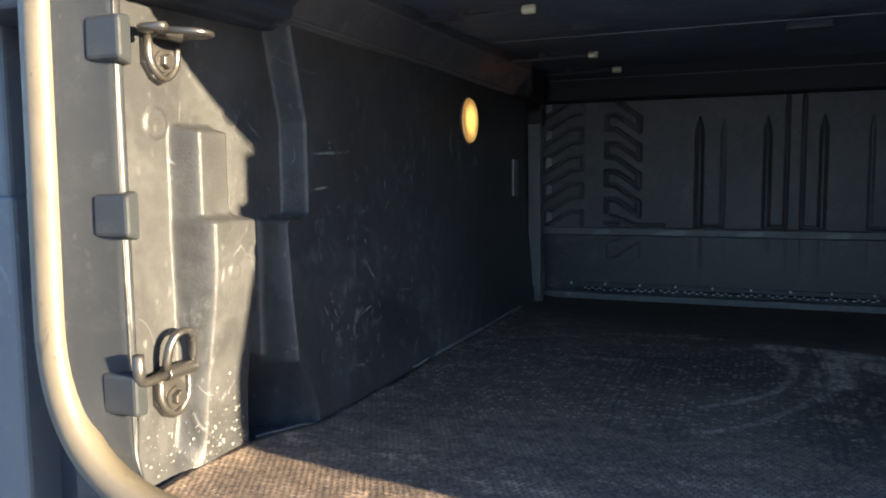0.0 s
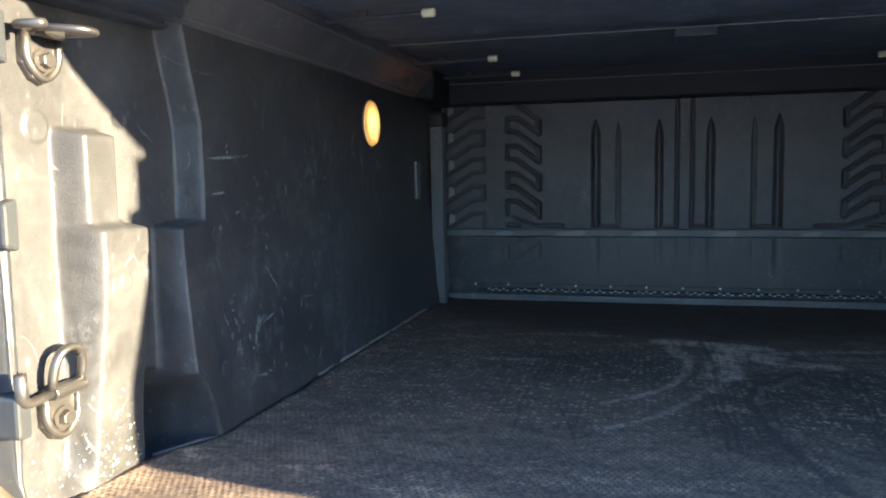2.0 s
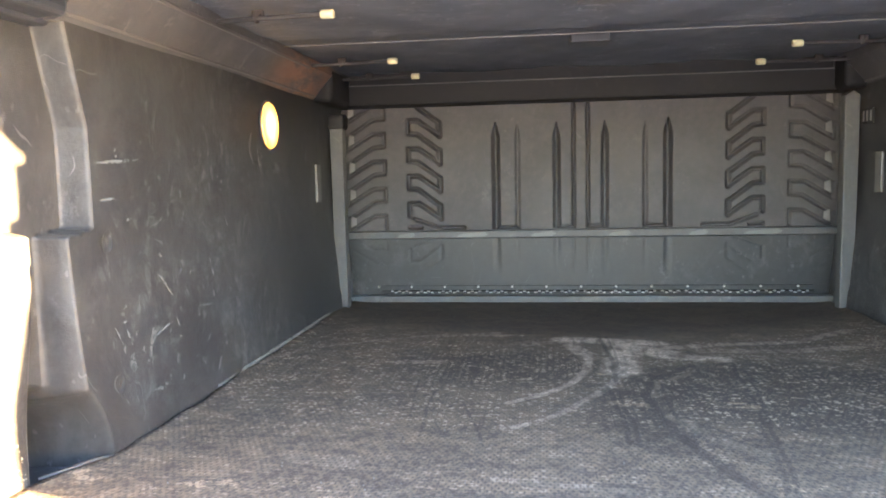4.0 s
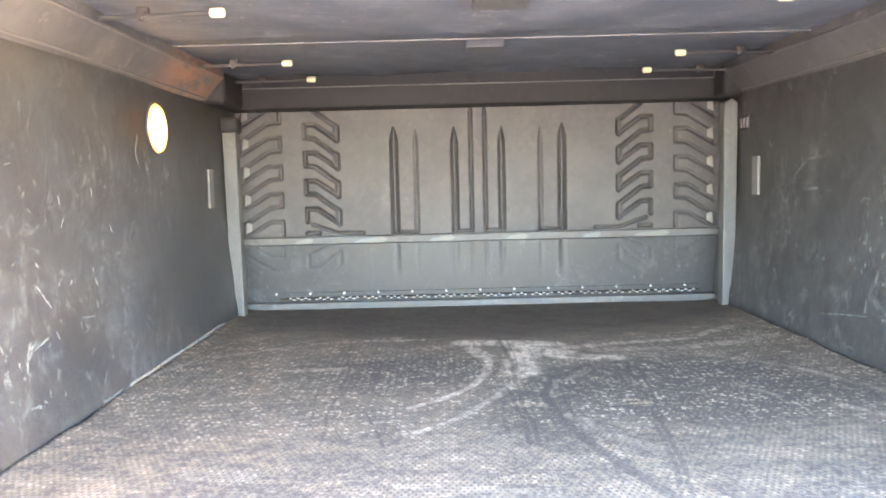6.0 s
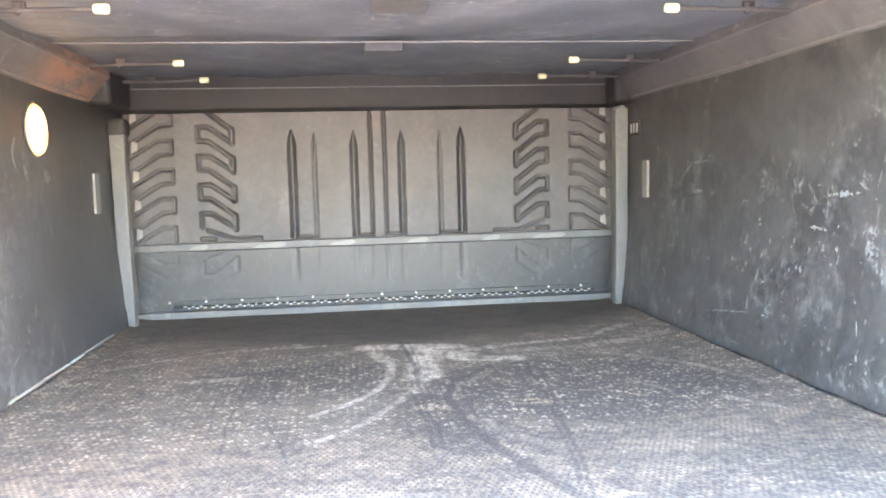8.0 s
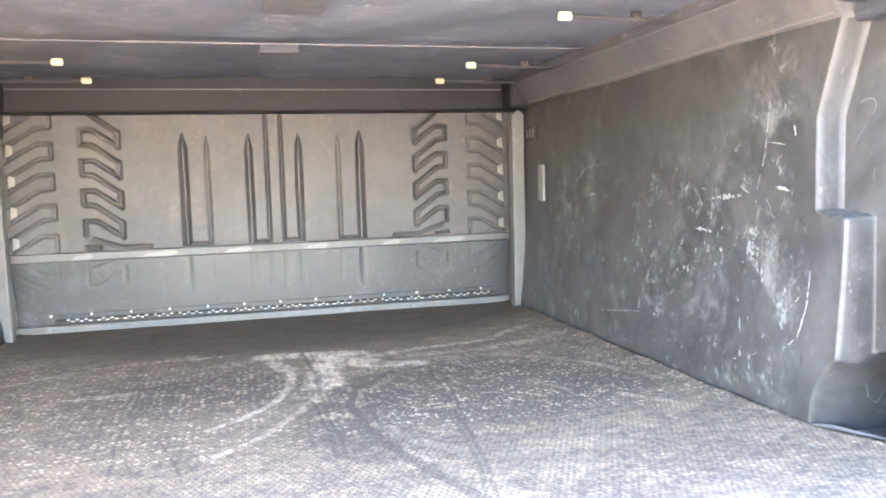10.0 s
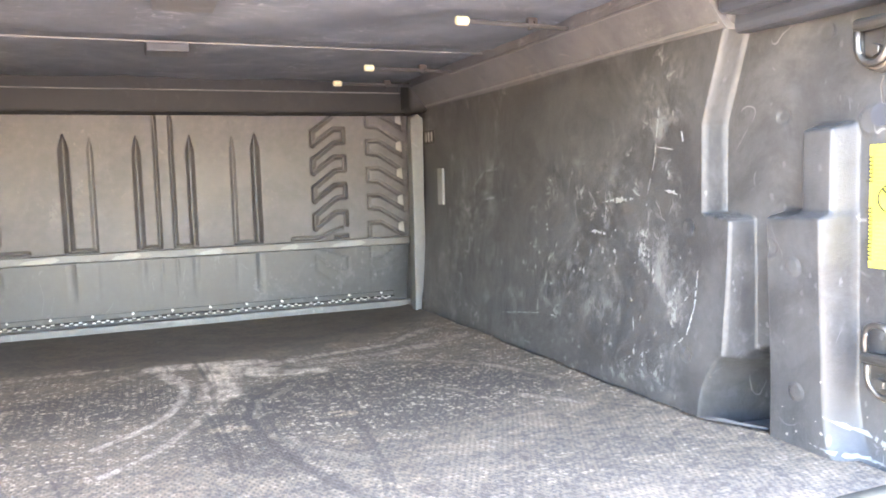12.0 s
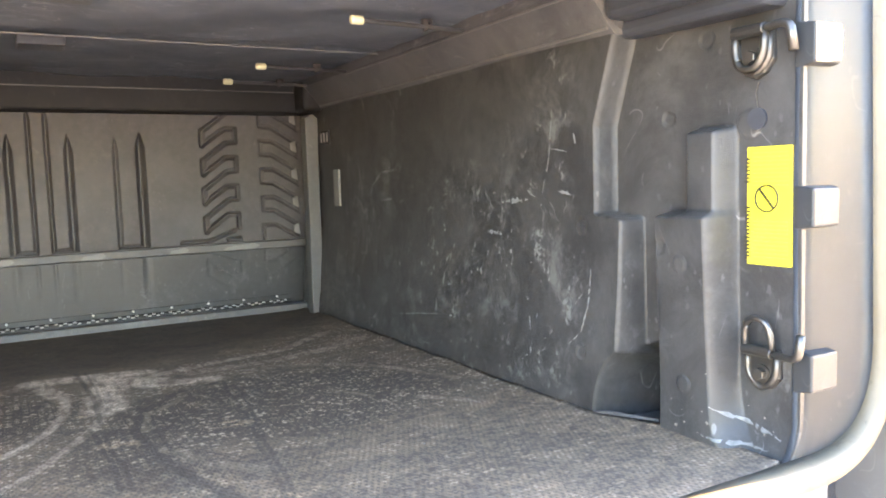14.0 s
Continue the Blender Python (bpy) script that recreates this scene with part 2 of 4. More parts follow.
def mat_rubber():
    """Ribbed rubber mat: a pitted weave, dust, dark swept areas and curved drag marks."""
    k = Mat("dusty_ribbed_rubber", 0.75)
    x, y, z = k.xyz()
    # staggered pits, about 8 mm apart
    a = k.math("SINE", k.math("ADD", k.math("MULTIPLY", x, 790), k.math("MULTIPLY", y, 400)))
    b = k.math("SINE", k.math("SUBTRACT", k.math("MULTIPLY", x, 790), k.math("MULTIPLY", y, 400)))
    pit = k.math("MULTIPLY", k.ramp(a, -0.45, 0.45), k.ramp(b, -0.45, 0.45))
    warp = k.math("MULTIPLY_ADD", k.noise(7, 3, 0.5), 0.016, -0.008)
    xw, yw = k.math("ADD", x, warp), k.math("SUBTRACT", y, warp)

    def dist(cx, cy, sx=1.0, sy=1.0):
        dx = k.math("MULTIPLY", k.math("SUBTRACT", xw, cx), sx)
        dy = k.math("MULTIPLY", k.math("SUBTRACT", yw, cy), sy)
        return k.math("SQRT", k.math("ADD", k.math("MULTIPLY", dx, dx), k.math("MULTIPLY", dy, dy)))

    place = k.vector("COMBINE", xw, yw)

    def away(p, q):
        """Distance from the straight line p to q."""
        d = (q[0] - p[0], q[1] - p[1], 0.0)
        square = d[0] ** 2 + d[1] ** 2
        rel = k.vector("SUBTRACT", place, (*p, 0.0))
        t = k.vector("DOT_PRODUCT", rel, (d[0] / square, d[1] / square, 0.0))
        t = k.math("MINIMUM", k.math("MAXIMUM", t, 0.0), 1.0)
        return k.vector("DISTANCE", rel, k.vector("SCALE", d, t))

    def trail(points, w, gain=1.0):
        """A soft smear along a broken line."""
        far = functools.reduce(lambda a, b: k.math("MINIMUM", a, b), [away(p, q) for p, q in zip(points, points[1:])])
        return k.ramp(far, w * 0.35, w, gain, 0.0)

    big = k.ramp(k.noise(6, 5, 0.65), 0.35, 0.68)
    fine = k.ramp(k.noise(95, 6, 0.78, k.stretch(1, 0.8, 1)), 0.43, 0.6)
    clump = k.ramp(k.noise(19, 7, 0.72, k.stretch(0.7, 1.2, 1), 0.8), 0.43, 0.6)
    front = dist(0.0, 0.05, 0.75, 1.0)
    # thick dust towards the opening, with a ragged front
    ragged = k.math("MULTIPLY_ADD", k.noise(9, 6, 0.7), 0.34, -0.17)
    near = k.ramp(k.math("ADD", yw, ragged), -0.97, -1.13)
    dust = k.math("MULTIPLY_ADD", big, 0.03, k.math("MULTIPLY_ADD", clump, 0.07, k.math("MULTIPLY_ADD", fine, 0.07, 0.052)))
    swept = k.add(k.ramp(dist(0.30, -0.87, 0.8, 1.2), 0.15, 0.29, 0.55, 0.0),
                  k.ramp(dist(-0.17, -0.72, 1.0, 1.5), 0.10, 0.26, 0.55, 0.0),
                  k.ramp(dist(0.05, -1.0, 1.0, 0.6), 0.05, 0.12, 0.4, 0.0),
                  k.ramp(front, 0.45, 0.55, 0.5, 0.0))
    dust = k.math("MULTIPLY", dust, k.math("SUBTRACT", 1.0, swept))
    thick = k.math("MULTIPLY_ADD", k.math("MULTIPLY", clump, big), 0.068, k.math("MULTIPLY_ADD", fine, 0.044, -0.016))
    dust = k.math("ADD", dust, k.math("MULTIPLY", near, thick))
    # bright crumbs and flakes
    speck = k.add(k.dots(120, 0.36, 0.42, k.stretch(0.75, 1.0, 1), True), k.math("MULTIPLY", k.dots(190, 0.32, 0.4, None, True), 0.7))
    speck = k.math("MULTIPLY", k.math("MULTIPLY", speck, k.ramp(front, 0.46, 0.62)), k.math("MULTIPLY_ADD", near, -0.4, 1.0))
    dust = k.add(dust, k.math("MULTIPLY", speck, k.math("MULTIPLY_ADD", clump, 0.36, 0.28)))
    flake = k.math("MULTIPLY", k.dots(9, 0.3, 0.22, k.stretch(0.7, 1.7, 1), True), k.ramp(k.noise(45, 6, 0.75), 0.47, 0.56))
    dust = k.add(dust, k.math("MULTIPLY", flake, k.math("MULTIPLY", k.ramp(front, 0.5, 0.8), 0.45)))
    # pale swept-up dust: two arcs, the patch where they meet and the rims of the swept areas
    pale = k.add(trail([(-0.05, -0.535), (-0.022, -0.592), (-0.016, -0.657), (-0.023, -0.745), (-0.051, -0.837), (-0.102, -0.903), (-0.149, -0.944)], 0.012, 0.8),
                 trail([(0.026, -0.786), (0.0, -0.86), (-0.052, -0.963), (-0.095, -1.022), (-0.15, -1.06)], 0.012, 0.7),
                 trail([(-0.13, -0.55), (-0.057, -0.51)], 0.026, 0.5), trail([(-0.057, -0.50), (0.025, -0.512), (0.117, -0.53)], 0.042, 1.1),
                 trail([(-0.046, -0.552), (-0.016, -0.657)], 0.024, 0.9),
                 trail([(0.06, -0.53), (0.053, -0.60), (0.032, -0.752)], 0.045, 1.15), trail([(0.06, -0.56), (0.12, -0.615)], 0.055, 1.2),
                 trail([(0.075, -0.60), (0.133, -0.636), (0.216, -0.66)], 0.034, 1.1),
                 trail([(0.21, -0.62), (0.343, -0.645), (0.43, -0.676), (0.511, -0.76), (0.573, -0.911)], 0.016, 0.42),
                 trail([(0.13, -0.57), (0.246, -0.53), (0.315, -0.525), (0.393, -0.51), (0.535, -0.39)], 0.022, 0.75),
                 trail([(0.2, -0.59), (0.36, -0.59), (0.48, -0.55), (0.58, -0.50)], 0.03, 0.55),
                 trail([(0.07, -0.90), (0.085, -0.82), (0.14, -0.765)], 0.012, 0.35), trail([(0.08, -1.0), (0.12, -1.09), (0.17, -1.14)], 0.02, 0.4),
                 trail([(-0.637, -0.894), (-0.63, -0.79), (-0.61, -0.692), (-0.578, -0.602), (-0.439, -0.513), (-0.317, -0.46), (-0.197, -0.431)], 0.013, 0.55),
                 trail([(-0.317, -0.47), (-0.24, -0.455), (-0.15, -0.46)], 0.018, 0.6), trail([(-0.36, -0.70), (-0.29, -0.70)], 0.02, 0.5),
                 trail([(0.47, -0.98), (0.53, -1.05)], 0.016, 0.55), trail([(-0.4, -1.19), (-0.33, -1.2)], 0.024, 0.4), trail([(-0.15, -1.24), (0.0, -1.26)], 0.012, 0.4),
                 trail([(0.37, -0.86), (0.41, -0.93)], 0.008, 0.5))
    streak = k.ramp(k.noise(60, 4, 0.7, k.stretch(1.0, 0.3, 1, 12)), 0.36, 0.6, 0.42, 1.2)
    pale = k.math("MULTIPLY", k.math("MULTIPLY", pale, streak), k.math("MULTIPLY_ADD", k.math("MULTIPLY", fine, k.math("MULTIPLY_ADD", clump, 0.6, 0.4)), 0.4, k.math("MULTIPLY_ADD", clump, 0.14, 0.3)))
    dust = k.add(dust, k.math("MULTIPLY", pale, 1.1))
    # dark lines dragged through the dust
    drag = k.add(trail([(0.23, -0.69), (0.213, -0.848), (0.2, -0.985), (0.165, -1.21), (0.145, -1.31)], 0.005, 0.75),
                 trail([(0.244, -0.726), (0.201, -1.033), (0.175, -1.211), (0.157, -1.31)], 0.005, 0.75),
                 trail([(0.217, -0.692), (0.145, -0.717), (0.081, -0.792), (0.056, -0.892), (0.062, -1.018), (0.089, -1.12), (0.119, -1.221), (0.15, -1.3)], 0.012, 0.95),
                 trail([(0.13, -0.745), (0.10, -0.80), (0.079, -0.89), (0.084, -1.0), (0.108, -1.10)], 0.005, 0.7),
                 trail([(0.18, -0.697), (0.10, -0.725), (0.055, -0.79), (0.03, -0.88)], 0.02, 0.6),
                 trail([(0.002, -0.843), (0.011, -0.989), (0.008, -1.112)], 0.005, 0.9), trail([(0.014, -0.875), (0.022, -1.014), (0.021, -1.122)], 0.005, 0.9),
                 trail([(0.035, -0.88), (0.045, -1.0), (0.06, -1.07)], 0.004, 0.7), trail([(-0.004, -0.86), (-0.012, -0.98)], 0.004, 0.5),
                 trail([(0.015, -0.464), (0.025, -0.667), (0.018, -0.83)], 0.006, 0.9), trail([(0.03, -0.47), (0.036, -0.6), (0.03, -0.70)], 0.004, 0.7),
                 trail([(-0.306, -0.821), (-0.292, -0.946), (-0.285, -1.048)], 0.003, 0.5), trail([(-0.264, -0.859), (-0.268, -0.976), (-0.262, -1.1)], 0.0035, 0.7),
                 trail([(-0.25, -1.03), (-0.235, -1.09)], 0.003, 0.7), trail([(-0.215, -0.96), (-0.19, -1.055), (-0.175, -1.13)], 0.003, 0.7), trail([(0.56, -1.08), (0.6, -1.13)], 0.005, 0.6))
    dust = k.math("MULTIPLY", dust, k.math("SUBTRACT", 1.0, k.math("MULTIPLY", drag, 0.6)))
    # the pits stay dark, most plainly where the dust is thick
    weave = k.math("MULTIPLY_ADD", k.math("MULTIPLY", clump, k.math("MULTIPLY_ADD", near, 0.7, 0.3)), 0.35, 0.38)
    dust = k.math("MULTIPLY", dust, k.math("SUBTRACT", 1.15, k.math("MULTIPLY", pit, weave)))
    k.bsdf.inputs["Specular IOR Level"].default_value = 0.25
    k.colour(k.mix(dust, (0.060, 0.051, 0.044), k.mix(k.math("MINIMUM", k.add(k.math("MULTIPLY", pale, 3.0), speck), 1.0), (0.80, 0.575, 0.365), (0.74, 0.59, 0.44))))
    k.bump(k.math("SUBTRACT", k.math("MULTIPLY", fine, 0.3), pit), 0.4, 0.002)
    return k.m


RUBBER = mat_rubber()

# ---- mesh helpers ----


def finish(name, bm, material, parent=None, label="", smooth=False):
    bmesh.ops.recalc_face_normals(bm, faces=bm.faces)
    me = bpy.data.meshes.new(name)
    bm.to_mesh(me)
    bm.free()
    me.materials.append(material)
    if smooth:
        me.polygons.foreach_set("use_smooth", [True] * len(me.polygons))
    ob = new(name, me)
    if parent:
        ob.parent = parent
    return tagged(ob, label)


def part(name, bm, material, parent, label="", smooth=False):
    return finish(name, bm, material, parent, label, smooth)


def thing(name, label, category, place=(0, 0, 0), group="", kind=""):
    ob = new(name)
    ob.location = place
    ob.empty_display_size = 0.05
    return tagged(ob, label, category, group, kind)


def box(x0, x1, y0, y1, z0, z1, bevel=0.0, seg=2, bm=None):
    own = bmesh.new()
    bmesh.ops.create_cube(own, size=1.0)
    for v in own.verts:
        v.co = Vector((x0 + (v.co.x + 0.5) * (x1 - x0), y0 + (v.co.y + 0.5) * (y1 - y0), z0 + (v.co.z + 0.5) * (z1 - z0)))
    if bevel:
        bmesh.ops.bevel(own, geom=own.edges[:], offset=bevel, segments=seg, affect="EDGES", profile=0.5)
    return own if bm is None else merge(bm, own)


def merge(bm, other, m=None):
    me = bpy.data.meshes.new("tmp")
    if m is not None:
        other.transform(m)
    other.to_mesh(me)
    other.free()
    bm.from_mesh(me)
    bpy.data.meshes.remove(me)
    return bm


def rod(a, b, r, seg=14, r2=None, bevel=0.0):
    a, b = Vector(a), Vector(b)
    bm = bmesh.new()
    bmesh.ops.create_cone(bm, cap_ends=True, segments=seg, radius1=r, radius2=r if r2 is None else r2, depth=(b - a).length)
    if bevel:
        ends = [e for e in bm.edges if abs(e.verts[0].co.z - e.verts[1].co.z) < 1e-6]
        bmesh.ops.bevel(bm, geom=ends, offset=bevel, segments=2, affect="EDGES", profile=0.5)
    bm.transform(Matrix.Translation((a + b) / 2) @ (b - a).to_track_quat("Z", "Y").to_matrix().to_4x4())
    return bm


def tube(points, r, seg=10, closed=False):
    """A round bar bent along the points."""
    pts = [Vector(p) for p in points]
    bm = bmesh.new()
    rings, n, up = [], len(pts), None
    for i, p in enumerate(pts):
        ahead = pts[(i + 1) % n] if closed or i + 1 < n else p
        behind = pts[i - 1] if closed or i > 0 else p
        d = (ahead - behind).normalized()
        if up is None:
            up = d.orthogonal().normalized()
        up = (up - d * up.dot(d)).normalized()
        side = d.cross(up)
        rings.append([bm.verts.new(p + (up * math.cos(2 * math.pi * j / seg) + side * math.sin(2 * math.pi * j / seg)) * r) for j in range(seg)])
    for i in range(n if closed else n - 1):
        r0, r1 = rings[i], rings[(i + 1) % n]
        for j in range(seg):
            bm.faces.new((r0[j], r0[(j + 1) % seg], r1[(j + 1) % seg], r1[j]))
    if not closed:
        bm.faces.new(rings[0][::-1])
        bm.faces.new(rings[-1])
    return bm


def round_path(points, r, steps=6):
    """The points joined by straight runs, each corner rounded."""
    pts = [Vector(p) for p in points]
    out = [pts[0]]
    for a, b, c in zip(pts, pts[1:], pts[2:]):
        p, q = b + (a - b).normalized() * min(r, (a - b).length * 0.49), b + (c - b).normalized() * min(r, (c - b).length * 0.49)
        out += [p.lerp(b, t).lerp(b.lerp(q, t), t) for t in [i / steps for i in range(steps + 1)]]
    return out + [pts[-1]]


def slab(outline, depth, axis_map, bevel=0.0):
    """An outline in a plane, made thick. axis_map(a, b, d) gives the place."""
    bm = bmesh.new()
    lo = [bm.verts.new(axis_map(a, b, 0.0)) for a, b in outline]
    hi = [bm.verts.new(axis_map(a, b, depth)) for a, b in outline]
    n = len(outline)
    bm.faces.new(lo)
    top = bm.faces.new(hi[::-1])
    for i in range(n):
        bm.faces.new((lo[i], hi[i], hi[(i + 1) % n], lo[(i + 1) % n]))
    bmesh.ops.recalc_face_normals(bm, faces=bm.faces)
    if bevel:
        bmesh.ops.bevel(bm, geom=list(top.edges), offset=bevel, segments=2, affect="EDGES", profile=0.5)
    return bm


def smooth01(x):
    x = np.clip(x, 0, 1)
    return x * x * (3 - 2 * x)


def edge(v, at, w):
    """0 below at, 1 above, over a width w."""
    return smooth01((v - at) / w + 0.5)


def relief(name, place, a, b, back, material, label, gap=None):
    """A moulded sheet: place(A, B) gives x, y, z arrays over the grid a, b; back moves the rear face; gap(A, B) is true where it is cut open."""
    A, B = np.meshgrid(a, b, indexing="ij")
    P = np.stack(place(A, B), -1)
    na, nb = len(a), len(b)
    verts = P.reshape(-1, 3)
    idx = np.arange(na * nb).reshape(na, nb)
    quads = np.stack([idx[:-1, :-1], idx[1:, :-1], idx[1:, 1:], idx[:-1, 1:]], -1).reshape(-1, 4)
    if gap is not None:
        quads = quads[~gap(A, B)[:-1, :-1].reshape(-1)]
    rim = np.concatenate([idx[:, 0], idx[-1, 1:], idx[-2::-1, -1], idx[0, -2:0:-1]])
    flat = back(verts[rim].copy())
    rear = np.arange(len(rim)) + len(verts)
    nxt = np.roll(np.arange(len(rim)), -1)
    skirt = np.stack([rim, rear, rear[nxt], rim[nxt]], -1)
    me = bpy.data.meshes.new(name)
    me.from_pydata(np.concatenate([verts, flat]).tolist(), [], quads.tolist() + skirt.tolist() + [rear[::-1].tolist()])
    me.materials.append(material)
    me.polygons.foreach_set("use_smooth", [True] * (len(quads)) + [False] * (len(me.polygons) - len(quads)))
    return tagged(new(name, me), label)


# ---- plan: x across, y towards the cab, z up from the bed floor ----
XC = 0.0              # middle of the bed
U_TOP, U_FOOT = 0.645, 0.627
REAR, LIP_Y = -1.465, -1.485
COVER_Z = 0.59


def arch(y, z):
    """0 at the rim of the cut-out at the foot of the step, 1 in its middle, below 0 outside."""
    return 1 - np.sqrt((np.maximum(y + 1.283, 0) / 0.080) ** 2 + (np.maximum(z, 0) / 0.112) ** 2)


def wall_u(y, z, s=1):
    """Distance of the moulded side liner from the middle of the bed; s tells the side, as the two differ a little."""
    main = U_FOOT + (U_TOP - U_FOOT) * smooth01(z / 0.3)
    lean = 0.038 if s > 0 else 0.030
    end = np.where(z < 0.408, -1.195, -1.195 - lean * (z - 0.408) / 0.115)
    end = end - 0.052 * (1 - edge(z, 0.282, 0.008))
    recess = 0.684 + 0.016 * smooth01((-1.23 - y) / 0.13)
    u = main + (recess - main) * (1 - edge(y, end, 0.007))
    # the liner rolls in round the arched cut-out at the foot of the step
    u = u + (0.775 - u) * smooth01(arch(y, z) / 0.22) * edge(y, -1.345, 0.05)
    # rear panel with the tie-downs, turning into the floor at its foot
    u = u + (0.70 - u) * (1 - edge(y, -1.366, 0.012))
    foot = np.clip(1 - np.maximum(z, 0) / 0.05, 0, 1) ** 2
    u = u - 0.019 * foot * (1 - edge(y, -1.395, 0.03))
    # two-step moulded box beside it; its rear side flares at the foot
    rear, slope = (-1.388, 0.014) if s > 0 else (-1.384, 0.020)
    flare = 0.03 * np.exp(-np.maximum(z, 0) / 0.025)
    low = edge(y, rear - flare, slope + flare) * (1 - edge(y, -1.298, 0.012)) * (1 - edge(z, 0.288, 0.011))
    high = edge(y, rear, slope) * (1 - edge(y, -1.338 if s > 0 else -1.325, 0.010)) * (1 - edge(z, 0.392, 0.011))
    u = u + (0.668 - u) * high
    bulge = 0.650 + (0.020 if s < 0 else 0.006) * (1 - smooth01((z - 0.04) / 0.22))
    u = u + (bulge - u) * low
    # round dimples
    for cy, cz, r, d in ((-1.31, 0.245, 0.010, 0.002), (-1.345, 0.225, 0.010, -0.0018), (-1.345, 0.07, 0.010, -0.0018), (-1.165, 0.265, 0.010, 0.002), (-1.175, 0.085, 0.010, 0.002), (-1.29, 0.41, 0.009, 0.002), (-1.345, 0.505, 0.011, 0.0015), (-1.41, 0.395, 0.0165, -0.0025)):
        u = u + d * (1 - edge(np.hypot(y - cy, z - cz), r, 0.005))
    return u


def rear_end(s):
    """Where the liner's side ends and the jamb begins."""
    return REAR if s < 0 else REAR - 0.016


def sheared(Y, Z, s):
    """Bends the grid so that its lines follow the leaning upper edge of the step."""
    lean = 0.038 if s > 0 else 0.030
    return Y - lean * np.maximum(0, Z - 0.408) / 0.115 * (1 - smooth01((np.abs(Y + 1.195) - 0.012) / 0.075))


def side_wall(name, s, label):
    ys = np.unique(np.concatenate([np.arange(rear_end(s), -1.1415, 0.0019), np.linspace(-1.14, 0.02, 200)]))
    zs = np.concatenate([np.linspace(-0.03, 0.12, 90), np.linspace(0.1223, 0.55, 175)])

    def place(Y, Z):
        Y = sheared(Y, Z, s)
        wob = 0.0015 * np.sin(Y * 9 + s) * np.sin(Z * 14)
        return XC + s * (wall_u(Y, Z, s) + wob), Y, Z

    def back(p):
        p[:, 0] = XC + s * 0.785
        return p

    return tagged(relief(name, place, ys, zs, back, LINER, label, lambda Y, Z: (arch(Y, Z) > 0.3) & (Y > -1.30)), category="wall", kind="structure")


wall_left = side_wall("wall_left", -1, "scuffed black moulded plastic bed liner side with stepped ribs")
wall_right = side_wall("wall_right", 1, "scuffed black moulded plastic bed liner side with stepped ribs")


# single pale scrapes, rub marks and dried drips on the liner
def scrape(wall, s, pts, w, soft=0.5):
    """A thin pale mark along a line of (y, z) points, uneven in width."""
    rnd = random.Random(int(abs(pts[0][0] * 9131 + pts[0][1] * 577)))
    line = []
    for (y0, z0), (y1, z1) in zip(pts, pts[1:]):
        n = max(2, int(math.hypot(y1 - y0, z1 - z0) / 0.004))
        line += [(y0 + (y1 - y0) * j / n, z0 + (z1 - z0) * j / n) for j in range(n)]
    line.append(pts[-1])
    bm = bmesh.new()
    last = None
    for j, (y, z) in enumerate(line):
        a, b = line[max(j - 1, 0)], line[min(j + 1, len(line) - 1)]
        d = math.hypot(b[0] - a[0], b[1] - a[1]) + 1e-9
        ny, nz = -(b[1] - a[1]) / d, (b[0] - a[0]) / d
        e = min(j, len(line) - 1 - j) / max(1, len(line) * 0.25)
        h = 0.5 * w * (0.25 + 0.75 * min(1.0, e)) * rnd.uniform(0.3, 1.3)
        o = rnd.uniform(-0.2, 0.2) * w
        ring = []
        for q, t in ((h, 0.0002), (h * 0.7, 0.0007), (-h * 0.7, 0.0007), (-h, 0.0002)):
            py, pz = y + ny * (q + o), z + nz * (q + o)
            ring.append(bm.verts.new((s * (float(wall_u(np.array(py), np.array(pz), s)) - t - 0.0016), py, pz)))
        if last and rnd.random() > soft * 0.35:
            for q in range(3):
                bm.faces.new((last[q], last[q + 1], ring[q + 1], ring[q]))
        last = ring
    part("scrape", bm, SCRAPE, wall, "pale scrape")


for pts, w in (
    (((-0.437, 0.311), (-0.449, 0.333), (-0.497, 0.36), (-0.575, 0.365)), 0.006), (((-0.494, 0.298), (-0.544, 0.303)), 0.006),
    (((-0.962, 0.3), (-1.037, 0.305)), 0.008), (((-1.101, 0.44), (-1.091, 0.364), (-1.073, 0.312)), 0.0014),
    (((-0.591, 0.062), (-0.758, 0.085)), 0.003), (((-1.19, 0.206), (-1.188, 0.158), (-1.176, 0.114), (-1.146, 0.09)), 0.003),
    (((-0.768, 0.261), (-0.771, 0.238)), 0.008), (((-0.92, 0.249), (-0.964, 0.246)), 0.007),
    (((-0.923, 0.221), (-0.92, 0.202)), 0.007), (((-1.095, 0.382), (-1.135, 0.376)), 0.0014), (((-1.114, 0.317), (-1.146, 0.312)), 0.005),
    (((-1.048, 0.129), (-1.054, 0.099)), 0.002), (((-1.392, 0.036), (-1.42, 0.03), (-1.462, 0.021)), 0.0055), (((-1.386, 0.05), (-1.40, 0.034), (-1.425, 0.028)), 0.003), (((-1.375, 0.012), (-1.41, 0.008), (-1.45, 0.006)), 0.004), (((-1.151, 0.401), (-1.156, 0.382)), 0.004),
):
    scrape(wall_right, 1, pts, w)
